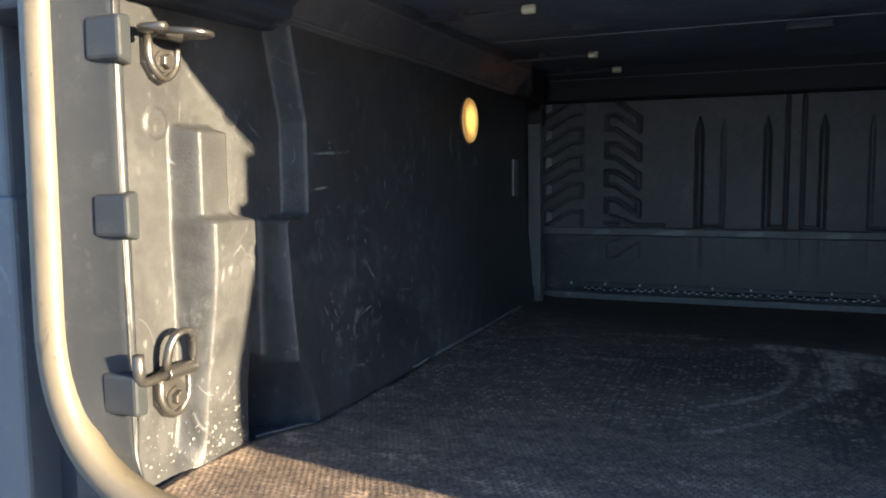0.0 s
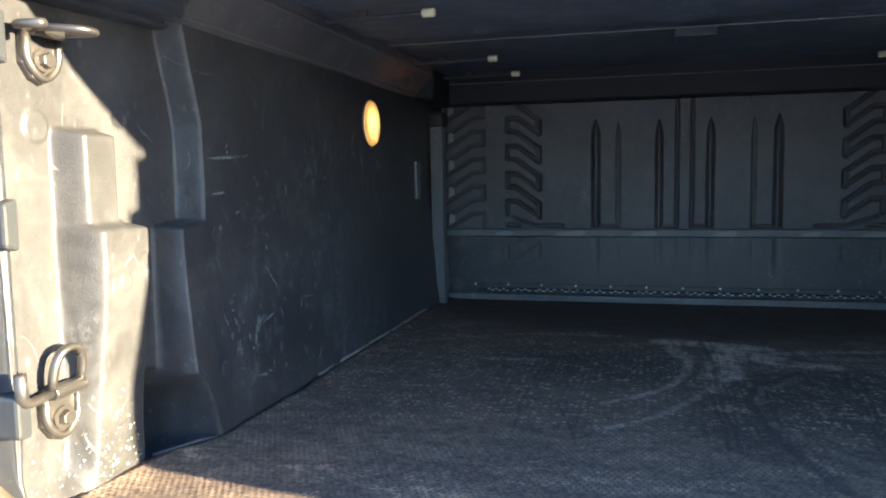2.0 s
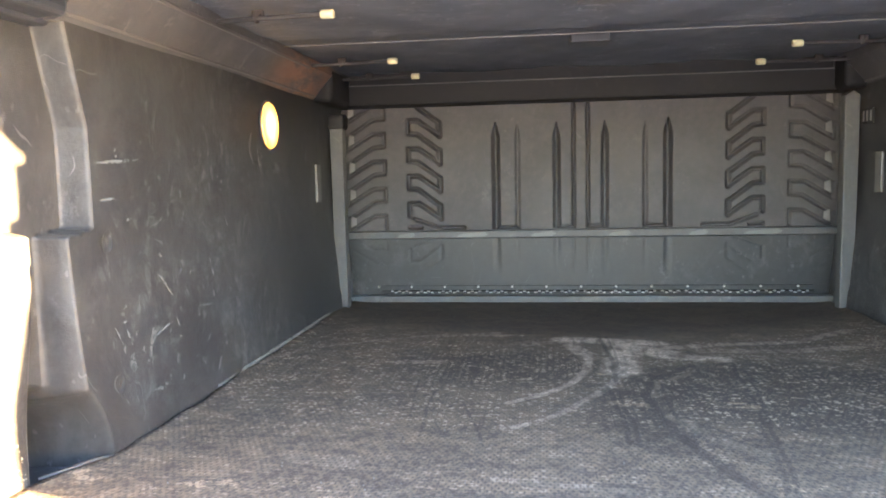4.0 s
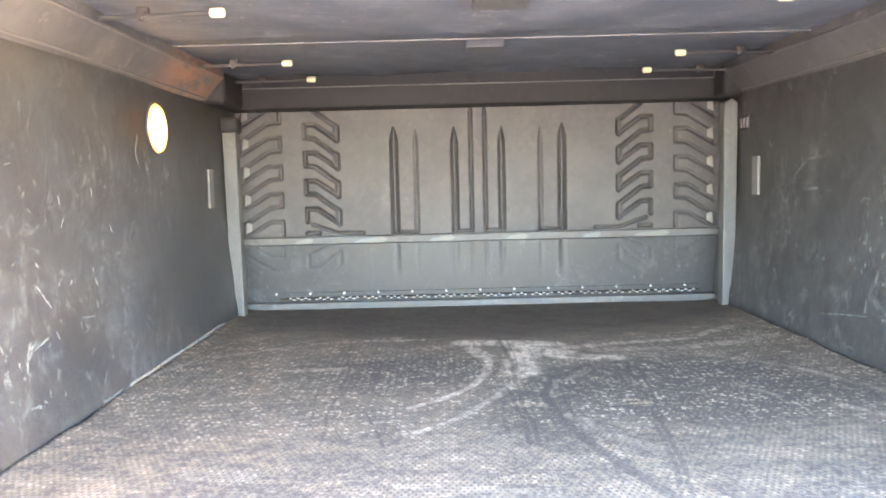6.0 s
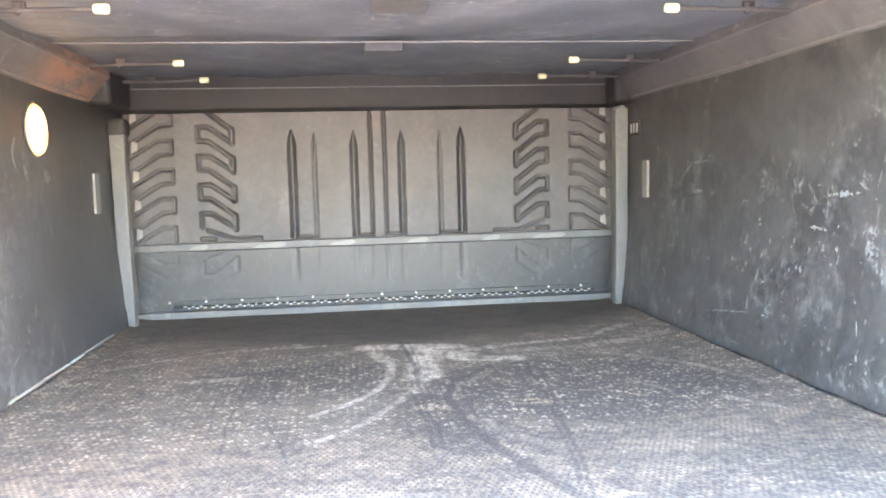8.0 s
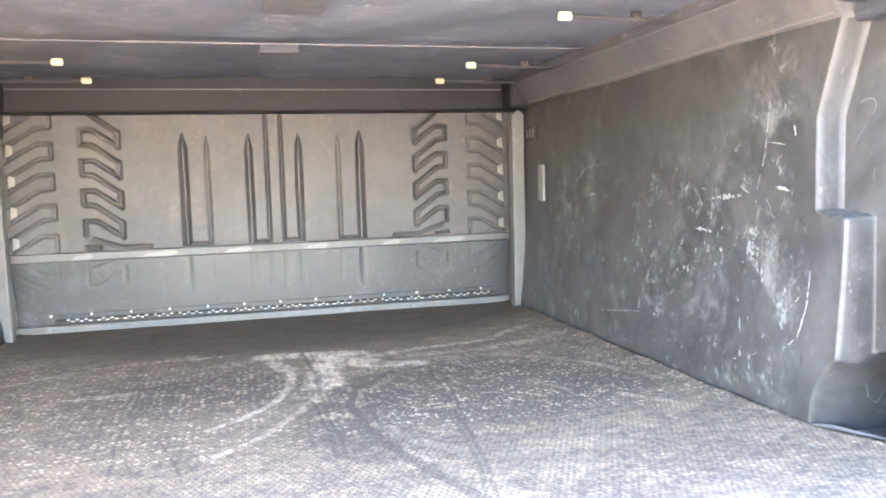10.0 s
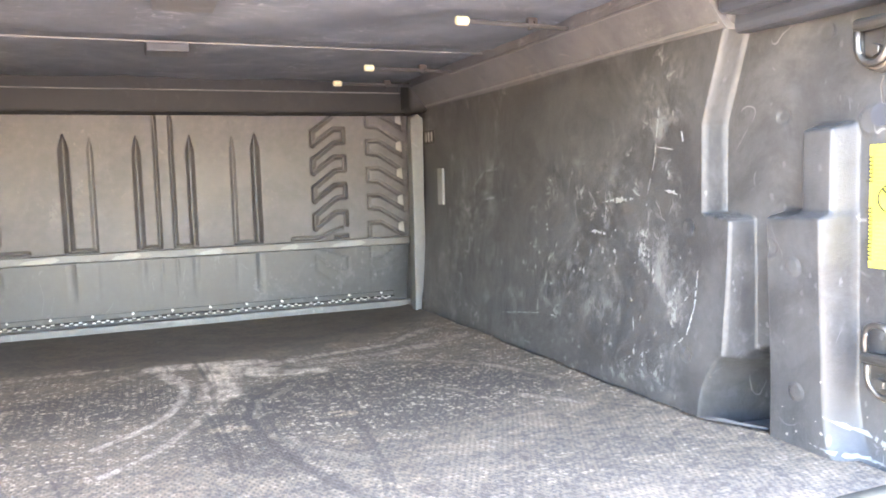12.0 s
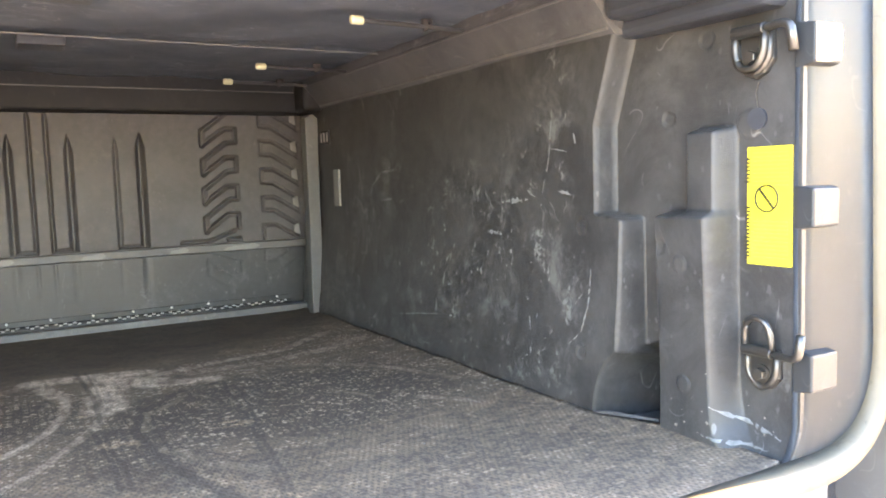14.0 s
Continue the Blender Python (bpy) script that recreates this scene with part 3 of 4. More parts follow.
for pts, w in (
    (((-1.178, 0.365), (-1.078, 0.371)), 0.005), (((-1.135, 0.385), (-1.133, 0.372)), 0.005), (((-1.046, 0.21), (-1.033, 0.196), (-1.016, 0.174)), 0.007),
    (((-1.074, 0.128), (-1.035, 0.136)), 0.005), (((-1.146, 0.149), (-1.142, 0.138)), 0.007), (((-0.877, 0.215), (-0.87, 0.186)), 0.006),
    (((-0.697, 0.111), (-0.686, 0.095)), 0.006), (((-1.101, 0.058), (-1.068, 0.051)), 0.005), (((-1.175, 0.161), (-1.160, 0.133)), 0.002),
    (((-0.66, 0.43), (-0.675, 0.40), (-0.66, 0.37)), 0.009), (((-0.635, 0.41), (-0.63, 0.385), (-0.614, 0.348)), 0.010),
    (((-0.936, 0.145), (-0.884, 0.141)), 0.002), (((-1.175, 0.318), (-1.143, 0.32)), 0.004), (((-0.771, 0.057), (-0.747, 0.07)), 0.003),
):
    scrape(wall_left, -1, pts, w)
# many small nicks where loads rub, most of them behind the step
nick = random.Random(23)
for i in range(52):
    s, wall = ((-1, wall_left), (1, wall_right))[i % 5 > 2]
    y, z = nick.uniform(-1.175, -0.78), nick.uniform(0.03, 0.34)
    a, n = nick.uniform(0.0, math.pi), nick.uniform(0.006, 0.028) * (0.5 if i % 3 else 1.0)
    bend = nick.uniform(-0.5, 0.5)
    mid = (y + 0.5 * n * math.cos(a), z + 0.5 * n * math.sin(a))
    end = (mid[0] + 0.5 * n * math.cos(a + bend), mid[1] + 0.5 * n * math.sin(a + bend))
    scrape(wall, s, ((y, z), mid, end), nick.uniform(0.0015, 0.0045), 0.8)

# bed floor under the mat
bm = box(XC - 0.74, XC + 0.74, LIP_Y, 0.02, -0.035, -0.012)
tagged(finish("floor", bm, PAINT), "grey painted steel truck bed floor", "floor", kind="structure")


# ---- front bulkhead: chevrons and tapering channels pressed into the sheet ----
def seg_dist(X, Z, x0, z0, x1, z1):
    dx, dz = x1 - x0, z1 - z0
    t = np.clip(((X - x0) * dx + (Z - z0) * dz) / (dx * dx + dz * dz + 1e-12), 0, 1)
    return np.hypot(X - x0 - t * dx, Z - z0 - t * dz)


PERIOD = 0.0745


def chevrons(out_x, in_x, z0, count):
    """One serpentine groove: points from the foot upwards; out_x is the side with the tall stems."""
    w = in_x - out_x
    pts = []
    for i in range(count):
        z = z0 + i * PERIOD
        pts += [(out_x, z), (out_x, z + 0.46 * PERIOD), (out_x + 0.32 * w, z + 0.46 * PERIOD), (in_x, z - 0.1 * PERIOD), (in_x, z + 0.36 * PERIOD), (out_x + 0.3 * w, z + 0.97 * PERIOD)]
    return pts


def groove_depth(X, Z):
    depth = np.zeros_like(X)

    def cut(d, half, deep):
        np.maximum(depth, 1.0 * deep * np.clip(1.25 - d / np.maximum(half + 0.0012, 1e-4), 0, 1), out=depth)

    for s in (-1, 1):
        for o, i, z0, n, line, deep in ((0.4615, 0.376, 0.232, 4, 0.0042, 0.012), (0.527, 0.63, 0.199, 5, 0.0034, 0.007)):
            pts = chevrons(s * o, s * i, z0, n)
            for p, q in zip(pts, pts[1:]):
                stem = abs(p[0] - q[0]) < 1e-6 and abs(abs(p[0]) - o) > 1e-6
                cut(seg_dist(X, Z, *p, *q), line + 0.0016 if stem else line, deep)
        cut(seg_dist(X, Z, s * 0.447, 0.223, s * 0.38, 0.199), 0.0032, 0.011)
        cut(seg_dist(X, Z, s * 0.38, 0.199, s * 0.312, 0.199), 0.003, 0.011)
        cut(seg_dist(X, Z, s * 0.462, 0.201, s * 0.43, 0.201), 0.0036, 0.011)
        # channels, tapering to a point at the top
        for x, top, wide, deep in ((0.2245, 0.492, 0.0085, 0.02), (0.1665, 0.486, 0.0045, 0.006), (0.063, 0.486, 0.0072, 0.016), (0.0185, 0.56, 0.003, 0.012)):
            taper = np.clip((top - Z) / 0.05, 0.0, 1.0)
            d = np.abs(X - s * x) + np.where((Z < 0.196) | (Z > top), 1.0, 0.0)
            cut(d, wide * taper + 1e-4 - 0.004 * (1 - taper), deep)
        for a, b in ((0.2245, 0.1665), (0.063, 0.0185)):
            cut(seg_dist(X, Z, s * a, 0.198, s * b, 0.198), 0.003, 0.011)
    return depth


def bulk_y(X, Z):
    upper = 0.004 + groove_depth(X, Z)
    shallow = 0.12 * groove_depth(X, 0.372 - Z) * np.clip((Z - 0.06) / 0.08, 0, 1)
    lower = 0.001 + shallow
    y = np.where(Z > 0.19, upper, lower)
    return y


def bulk_place(X, Z):
    return X, bulk_y(X, Z), Z


def bulk_back(p):
    p[:, 1] = 0.039
    return p


def bulk_sheet(name, z0, z1, material, label):
    ob = relief(name, bulk_place, np.linspace(-0.66, 0.66, 600), np.linspace(z0, z1, int((z1 - z0) / 0.0024)), bulk_back, material, label)
    return ob


wall_front = tagged(bulk_sheet("wall_front", 0.1915, 0.565, BULK, "dusty brown-black bulkhead with pressed chevrons and channels"), category="wall", kind="structure")
low = bulk_sheet("lower_panel", -0.01, 0.1705, BULK_LOW, "blue-grey lower bulkhead panel with faint pressed chevrons")
low.parent = wall_front
ledge = box(-0.658, 0.658, -0.009, 0.02, 0.1712, 0.191, 0.003)
part("ledge", ledge, POST, wall_front, "pale scuffed ledge across the bulkhead")
part("cab_wall", box(-1.08, 1.08, 0.04, 0.12, -0.42, 0.75, 0.02), BODY, wall_front)

# scraped bare patches on the ledge
for x, w in ((-0.47, 0.05), (-0.29, 0.09), (-0.1, 0.07), (0.1, 0.06), (0.3, 0.05), (0.46, 0.10)):
    o = [(x - w / 2, 0.174), (x + w * 0.3, 0.1735), (x + w / 2, 0.181), (x + w * 0.35, 0.188), (x - w * 0.35, 0.182)]
    part("bare_patch", slab(o, 0.0012, lambda a, b, d: (a, -0.0085 - d, b)), PALE, wall_front, "bare scraped patch")

# pale chips at the outer ends of the outer chevrons
for s in (-1, 1):
    for i in range(5):
        z = 0.208 + i * PERIOD
        o = [(s * 0.627, z - 0.006), (s * 0.610, z + 0.002), (s * 0.610, z + 0.021), (s * 0.624, z + 0.026)]
        part("chip", slab(o, 0.0015, lambda a, b, d: (a, 0.0035 - d, b), 0.0004), CHIP, wall_front, "pale worn chip")

# foot flange, piano hinge and its screws
foot = part("foot_flange", box(-0.64, 0.64, -0.03, 0.0, -0.012, 0.017, 0.004), POST, wall_front, "grey-blue foot flange with chipped paint")
hinge = thing("piano_hinge", "long black piano hinge with bright worn knuckles", "hinge", (0, -0.012, 0.026))
part("pin", rod((-0.54, 0, 0), (0.585, 0, 0), 0.0036), DARK, hinge)
part("leaf", box(-0.54, 0.585, 0.004, 0.007, 0.004, 0.016, 0.001), BULK_LOW, hinge)
kn = bmesh.new()
for i in range(110):
    x = -0.525 + i * 0.01
    if (i * 7919) % 13 > 1:
        up = 0.0006 if i % 2 else -0.0032
        merge(kn, box(x, x + 0.0078, -0.0064, 0.002, up, up + 0.0027, 0.0006, 1))
tagged(part("knuckle", kn, BRIGHT, hinge, "bright worn knuckles"), kind="stuff")
for i in range(13):
    x = -0.55 + i * 0.0915
    part("screw", rod((x, 0.006, 0.013), (x, -0.002, 0.013), 0.0030, 10, bevel=0.001), BRIGHT, hinge, "bright screw head")

# corner posts: flat grey bars leaning outwards, notched at the foot; a dark cap closes the left one
for s in (-1, 1):
    post = thing("corner_post", "grey dusty upright post at the bulkhead corner", "post", (s * 0.62, -0.13, 0), "corner posts")
    top = 0.468 if s < 0 else 0.508
    o = [(-0.014, 0.0), (0.003, 0.0), (0.006, 0.045), (0.016, 0.052), (0.013, 0.075), (0.019, 0.118), (0.022, top), (0.006, top + (0.012 if s > 0 else 0.0)), (-0.013, top), (-0.012, 0.3)]
    bar = slab([(s * a, b) for a, b in o], 0.03, lambda a, b, d: (a, 0.03 - d, b), 0.003)
    part("bar", bar, POST, post)
    part("foot_clip", box(*sorted((s * 0.009, s * 0.021)), 0.002, 0.02, 0.058, 0.108, 0.004), DARK, post, "dark notched foot clip")
    if s < 0:
        cap = box(-0.03, 0.018, -0.004, 0.05, 0.462, 0.505, 0.012, 3)
        part("cap", cap, DARK, post, "dark rounded cap")

# ---- rubber mat ----
def mat_place(X, Y):
    k = X / 0.622
    rim = np.clip((np.abs(k) - 0.93) / 0.07, 0, 1)
    half = 0.622 + 0.050 * smooth01((-1.17 - Y) / 0.16) + 0.003 * np.sin(Y * 21) + 0.002 * np.sin(Y * 53)
    z = 0.0006 * np.sin(X * 13 + 1) * np.sin(Y * 11) + 0.004 * rim ** 2
    return k * half, Y + 0.004 * np.sin(X * 9), z


def mat_back(p):
    p[:, 2] = -0.011
    return p


mat = relief("rubber_mat", mat_place, np.linspace(-0.622, 0.622, 150), np.linspace(-1.472, -0.03, 180), mat_back, RUBBER, "dusty ribbed black rubber bed mat with drag marks")
tagged(mat, category="mat")

# pale torn sealing strip along the foot of the liner
rnd = random.Random(11)
strip = thing("sealing_strip", "pale torn sealing strip along the mat edge", "strip", (-0.626, -0.6, 0.006))
for y0, y1, r in ((-0.25, -0.44, 0.0032), (-0.45, -0.52, 0.0022), (-0.535, -0.66, 0.0030), (-0.665, -0.80, 0.0024), (-0.83, -0.90, 0.0018)):
    n = 14
    pts = [(rnd.uniform(-0.0022, 0.0022), y0 + (y1 - y0) * i / n + 0.6, rnd.uniform(-0.0012, 0.0012)) for i in range(n + 1)]
    part("torn_length", tube(pts, r, 6), PALE_STRIP, strip)

# loose grit on the mat
bm = bmesh.new()
for i in range(150):
    x, y = rnd.uniform(-0.6, 0.6), -rnd.uniform(0.06, 1.4)
    r = rnd.uniform(0.0005, 0.0012)
    bit = bmesh.new()
    bmesh.ops.create_icosphere(bit, subdivisions=1, radius=r)
    for v in bit.verts:
        v.co *= rnd.uniform(0.6, 1.3)
    merge(bm, bit, Matrix.Translation((x, y, 0.0012 + r * 0.4)))
tagged(finish("grit", bm, PALE_STRIP), "scattered pale grit and crumbs on the mat", "grit", kind="stuff")

# flecks of pale mud on the rear foot of the liner
bm = bmesh.new()
for i in range(165):
    s = -1 if i < 140 else 1
    y, z = rnd.uniform(-1.455, -1.31 if s < 0 else -1.2), abs(rnd.gauss(0, 0.05 if s < 0 else 0.03)) + 0.004
    u = float(wall_u(np.array(y), np.array(z), s))
    n = rnd.randint(5, 7)
    r = 0.0005 + 0.0017 * rnd.random() ** 2.5
    o = [(y + r * rnd.uniform(0.6, 1.2) * math.cos(2 * math.pi * j / n), z + r * rnd.uniform(0.6, 1.3) * math.sin(2 * math.pi * j / n)) for j in range(n)]
    merge(bm, slab(o, 0.0008, lambda a, b, d: (s * (u - 0.0002 - d), a, b)))
tagged(finish("mud_flecks", bm, PALE_STRIP), "pale dried mud flecks on the liner foot", "mud", kind="stuff")

# curled torn edge of the mat in the hollow of each side
for s in (-1, 1):
    pts = [(s * 0.626, -1.205, 0.001), (s * 0.638, -1.228, 0.006), (s * 0.652, -1.252, 0.004), (s * 0.676, -1.282, 0.001)]
    part("torn_edge", tube(round_path([Vector(p) for p in pts], 0.01, 4), 0.0032, 8), ROD, mat, "dusty curled torn edge")

# ---- truck body round the bed ----
truck = thing("pickup_truck", "grey pickup truck bed with beige-edged rear opening", "truck", (0, 0, -0.85))


def tpart(name, bm, material, label="", smooth=False):
    bm.transform(Matrix.Translation((0, 0, 0.85)))
    return part(name, bm, material, truck, label, smooth)


# middle line of the rolled lip round the opening: straight runs and rounded lower corners
LIP_RUN = []
for a, b, c, r in (((-0.773, -1.498, 0.58), (-0.780, -1.500, -0.011), (0.842, -1.503, -0.010), 0.20), ((-0.780, -1.500, -0.011), (0.842, -1.503, -0.010), (0.823, -1.493, 0.58), 0.15)):
    LIP_RUN += round_path([a, b, c], r, 16)[:-1] if r == 0.20 else round_path([a, b, c], r, 16)[1:]


def lip_u(s, z):
    """How far the lip's middle line stands from the middle of the bed at height z."""
    side = sorted((p.z, abs(p.x)) for p in LIP_RUN if p.x * s > 0.3)
    return float(np.interp(z, [p[0] for p in side], [p[1] for p in side]))


for s in (-1, 1):
    def mir(a, b):
        return (XC + min(s * a, s * b), XC + max(s * a, s * b))
    out = 0.945 if s < 0 else 0.97
    if s < 0:
        tpart("bed_side", box(*mir(out, 1.08), -1.40, 0.10, -0.42, 0.56, 0.008, 3), BODY)
    else:
        o = [(0.10, -0.42), (0.10, 0.56), (-1.49, 0.60), (-1.505, 0.585), (-1.523, 0.51), (-1.556, 0.46), (-1.578, 0.33), (-1.568, 0.2), (-1.55, -0.1), (-1.54, -0.42)]
        tpart("bed_side", slab(o, 0.11, lambda a, b, d: (0.97 + d, a, b), 0.006), BODY)
    tpart("inner_shell", box(*mir(0.79, out), -1.36, 0.03, -0.30, 0.54), BLACK)
    for z in (0.42, 0.27, 0.15, 0.0):
        tpart("body_clip", box(*mir(0.86, 0.90), -1.372, -1.355, z - 0.012, z + 0.008, 0.004), BODY, "small body clip")
    tpart("lamp_housing", box(*mir(out - 0.014, out + 0.05), (-1.408 if s < 0 else -1.50), -1.30, -0.15, 0.315, 0.006), BODY, "grey tail lamp housing")
    # jamb: sheet turning from the liner's corner to the lip, following the lip's rounded corner
    end = rear_end(s)
    reach = (0.0, 0.02, 0.06, 0.14, 0.3, 0.5, 0.72, 1.0)
    back = (0.009, 0.003, -0.0005, -0.003, -0.0065, -0.0135, -0.0215, -0.0335) if s < 0 else (0.009, 0.003, 0.0, -0.0015, -0.003, -0.005, -0.008, -0.014)
    bm = bmesh.new()
    grid = []
    for i in range(97):
        z = -0.012 + 0.568 * (i / 96) ** 1.3
        a = float(wall_u(np.array(end + 0.004), np.array(max(z, 0.0)), s)) - 0.002
        b = max(lip_u(s, z), a + 0.004)
        grid.append([bm.verts.new((s * (a + (b - a) * q), end + d * min(1.0, (b - a) / 0.06), z)) for q, d in zip(reach, back)])
    for r0, r1 in zip(grid, grid[1:]):
        for j in range(len(reach) - 1):
            bm.faces.new((r0[j], r0[j + 1], r1[j + 1], r1[j]))
    bmesh.ops.solidify(bm, geom=bm.faces[:], thickness=0.003)
    tpart("jamb", bm, PAINT, "smooth grey door jamb", True)
    tpart("rail_cap", box(*mir(0.66, 1.08), REAR + 0.005, 0.0, 0.523, 0.604, 0.010, 3), BLACK, "glossy black rail cap")
    tpart("rail_end", box(*mir(0.625, 0.70), REAR + 0.008, -1.238, 0.528 if s < 0 else 0.543, 0.602, 0.010, 3), BLACK)
    # bevelled rail over the liner
    o = [(0.647, 0.528), (0.690, 0.528), (0.690, 0.603), (0.600, 0.603), (0.598, 0.584), (0.641, 0.534)]
    tpart("rail", slab([(XC + s * a, b) for a, b in o], 1.235, lambda a, b, d: (a, -1.236 + d, b), 0.0), RAIL_GLOW if s < 0 else RAIL, "dusty bevelled rail with a painted orange glow" if s < 0 else "dusty brown bevelled rail")
    tpart("rail_edge", rod((XC + s * 0.5995, -1.22, 0.580), (XC + s * 0.5995, -0.42, 0.580), 0.0018, 8), ALU, "bright worn rail edge")
    tpart("rail_seam", rod((XC + s * 0.639, -1.23, 0.536), (XC + s * 0.639, -0.03, 0.536), 0.0022, 8), ALU)

# rolled lip of the opening
path = LIP_RUN
bm = bmesh.new()
prof = [(-0.0155, 0.02), (-0.016, 0.002), (-0.012, -0.005), (0.0, -0.008), (0.012, -0.006), (0.016, 0.0), (0.0165, 0.02)]
rings = []
for i, p in enumerate(path):
    d = (path[min(i + 1, len(path) - 1)] - path[max(i - 1, 0)]).normalized()
    side = Vector((0, 1, 0)).cross(d)
    rings.append([bm.verts.new(p + side * a + Vector((0, b, 0))) for a, b in prof])
for r0, r1 in zip(rings, rings[1:]):
    for j in range(len(prof) - 1):
        bm.faces.new((r0[j], r0[j + 1], r1[j + 1], r1[j]))
    bm.faces.new((r0[-1], r0[0], r1[0], r1[-1]))
tpart("opening_lip", bm, LIP, "beige painted rolled lip of the opening", True)
tpart("rear_sill", box(XC - 0.8, XC + 0.8, -1.45, -0.05, -0.42, -0.04), BODY)

# running gear under the bed
for s in (-1, 1):
    wheel = tpart("wheel", rod((s * 0.66, -0.74, -0.47), (s * 0.70, -0.74, -0.47), 0.05, 20), DARK, "hub of the rear wheel")
    ring = bmesh.new()
    rows = []
    for a in [2 * math.pi * i / 48 for i in range(48)]:
        rows.append([ring.verts.new((s * x, -0.74 + r * math.cos(a), 0.38 + r * math.sin(a))) for x, r in ((0.70, 0.23), (0.70, 0.33), (0.73, 0.372), (0.80, 0.380), (0.87, 0.372), (0.90, 0.33), (0.90, 0.23), (0.86, 0.22), (0.74, 0.22))])
    for i in range(48):
        p, q = rows[i], rows[(i + 1) % 48]
        for j in range(9):
            ring.faces.new((p[j], p[(j + 1) % 9], q[(j + 1) % 9], q[j]))
    part("tyre", ring, DARK, wheel, "black rubber tyre", True)
    hub = rod((s * 0.76, -0.74, 0.38), (s * 0.84, -0.74, 0.38), 0.222, 40, 0.19)
    part("rim", hub, STEEL, wheel, "grey steel rim")
    tpart("chassis_rail", box(min(s * 0.38, s * 0.46), max(s * 0.38, s * 0.46), -1.42, 0.10, -0.54, -0.421, 0.01), DARK, "black steel chassis rail")
tpart("axle", rod((-0.70, -0.74, -0.47), (0.70, -0.74, -0.47), 0.045, 20), DARK, "black rear axle")

# ---- tonneau cover ----
cover = thing("tonneau_cover", "dusty dark folding tonneau cover closed over the bed", "cover", (0, 0, COVER_Z))


def cpart(name, bm, material, label="", smooth=False):
    bm.transform(Matrix.Translation((0, 0, -COVER_Z)))
    return part(name, bm, material, cover, label, smooth)


def rough_panel(y0, y1, z):
    def place(X, Y):
        return X, Y, z + 0.003 * np.sin(X * 17 + Y * 5) * np.sin(Y * 14) + 0.0015 * np.sin(X * 61) * np.sin(Y * 47 + X * 9)

    def back(p):
        p[:, 2] = z + 0.04
        return p
    ob = relief("panel", place, np.linspace(-0.78, 0.78, 90), np.linspace(y0, y1, 60), back, COVER, "")
    ob.data.transform(Matrix.Translation((0, 0, -COVER_Z)))
    ob.parent = cover
    return ob


rough_panel(-1.46, -1.09, 0.600)
rough_panel(-1.085, -0.635, 0.600)
rough_panel(-0.615, 0.04, 0.606)
# added strips that keep skylight from leaking through the panel gaps
for y in (-1.0875, -0.625):
    cpart("gap_blocker", box(-0.78, 0.78, y - 0.02, y + 0.02, 0.612, 0.642, 0.003), HEADER, "black strip added over a joint to block light")
cpart("joint_edge", rod((XC - 0.58, -0.637, 0.590), (XC + 0.58, -0.637, 0.590), 0.0014, 8), ALU, "bright worn joint edge")
cpart("header_bar", box(XC - 0.66, XC + 0.66, -0.075, 0.03, 0.525, 0.622, 0.006), HEADER, "black header bar over the bulkhead")
cpart("header_edge", rod((XC - 0.60, -0.076, 0.578), (XC + 0.60, -0.076, 0.578), 0.0014, 8), ALU)
cpart("rear_bar", box(-0.80, 0.80, -1.492, -1.455, 0.586, 0.64, 0.008), BLACK, "black rear edge bar")
cpart("latch_handle", box(-0.044, 0.030, -0.578, -0.51, 0.584, 0.600, 0.003), BLACK, "dusty dark latch handle")
cpart("latch_plate", box(-0.043, 0.039, -0.98, -0.882, 0.588, 0.599, 0.002), RAIL, "tarnished latch plate")
for s, spots in ((-1, ((-0.407, -0.948), (-0.405, -0.469), (-0.400, -0.213))), (1, ((0.392, -0.962), (0.392, -0.479), (0.389, -0.232)))):
    for x, y in spots:
        z = 0.580
        arm = cpart("rod", rod((x, y, z), (XC + s * 0.582, y + 0.012, z - 0.001), 0.0036, 10), ROD)
        tip = rod((x - s * 0.0105, y, z), (x + s * 0.0105, y, z), 0.007, 12, bevel=0.003)
        tip.transform(Matrix.Translation((0, 0, -COVER_Z)))
        part("tip", tip, WHITE, arm, "white plastic tip", True)
        clamp = box(-0.012, 0.012, -0.006, 0.006, -0.002, 0.016, 0.0035)
        merge(clamp, rod((-0.004, 0, -0.009), (-0.004, 0, 0.0), 0.005, 10, bevel=0.001))
        merge(clamp, rod((0.004, -0.011, 0.006), (0.004, 0.011, 0.006), 0.0035, 8))
        clamp.transform(Matrix.Scale(0.75, 4))
        clamp.transform(Matrix.Translation((XC + s * 0.515, y + 0.008, z + 0.0)))
        cpart("clamp", clamp, RUST, "rusty clamp")

# dark brackets where the rails meet the header
for s, y0 in ((-1, -0.25), (1, -0.16)):
    b = box(*sorted((s * 0.596, s * 0.655)), y0, -0.078, 0.522, 0.604, 0.016, 4)
    cpart("corner_bracket", b, HEADER, "black plastic corner bracket")

# ---- cargo lamp ----
lamp = thing("cargo_lamp", "round warm glowing cargo lamp in the bed wall", "lamp", (-float(wall_u(np.array(-0.566), np.array(0.448))), -0.566, 0.448))
lens = rod((0.001, 0, 0), (0.007, 0, 0), 0.0475, 40, 0.044)
part("lens", lens, LAMP, lamp)
part("bezel", tube([(0.002, 0.0485 * math.cos(a), 0.0485 * math.sin(a)) for a in [2 * math.pi * i / 40 for i in range(40)]], 0.0026, 8, True), BLACK, lamp)

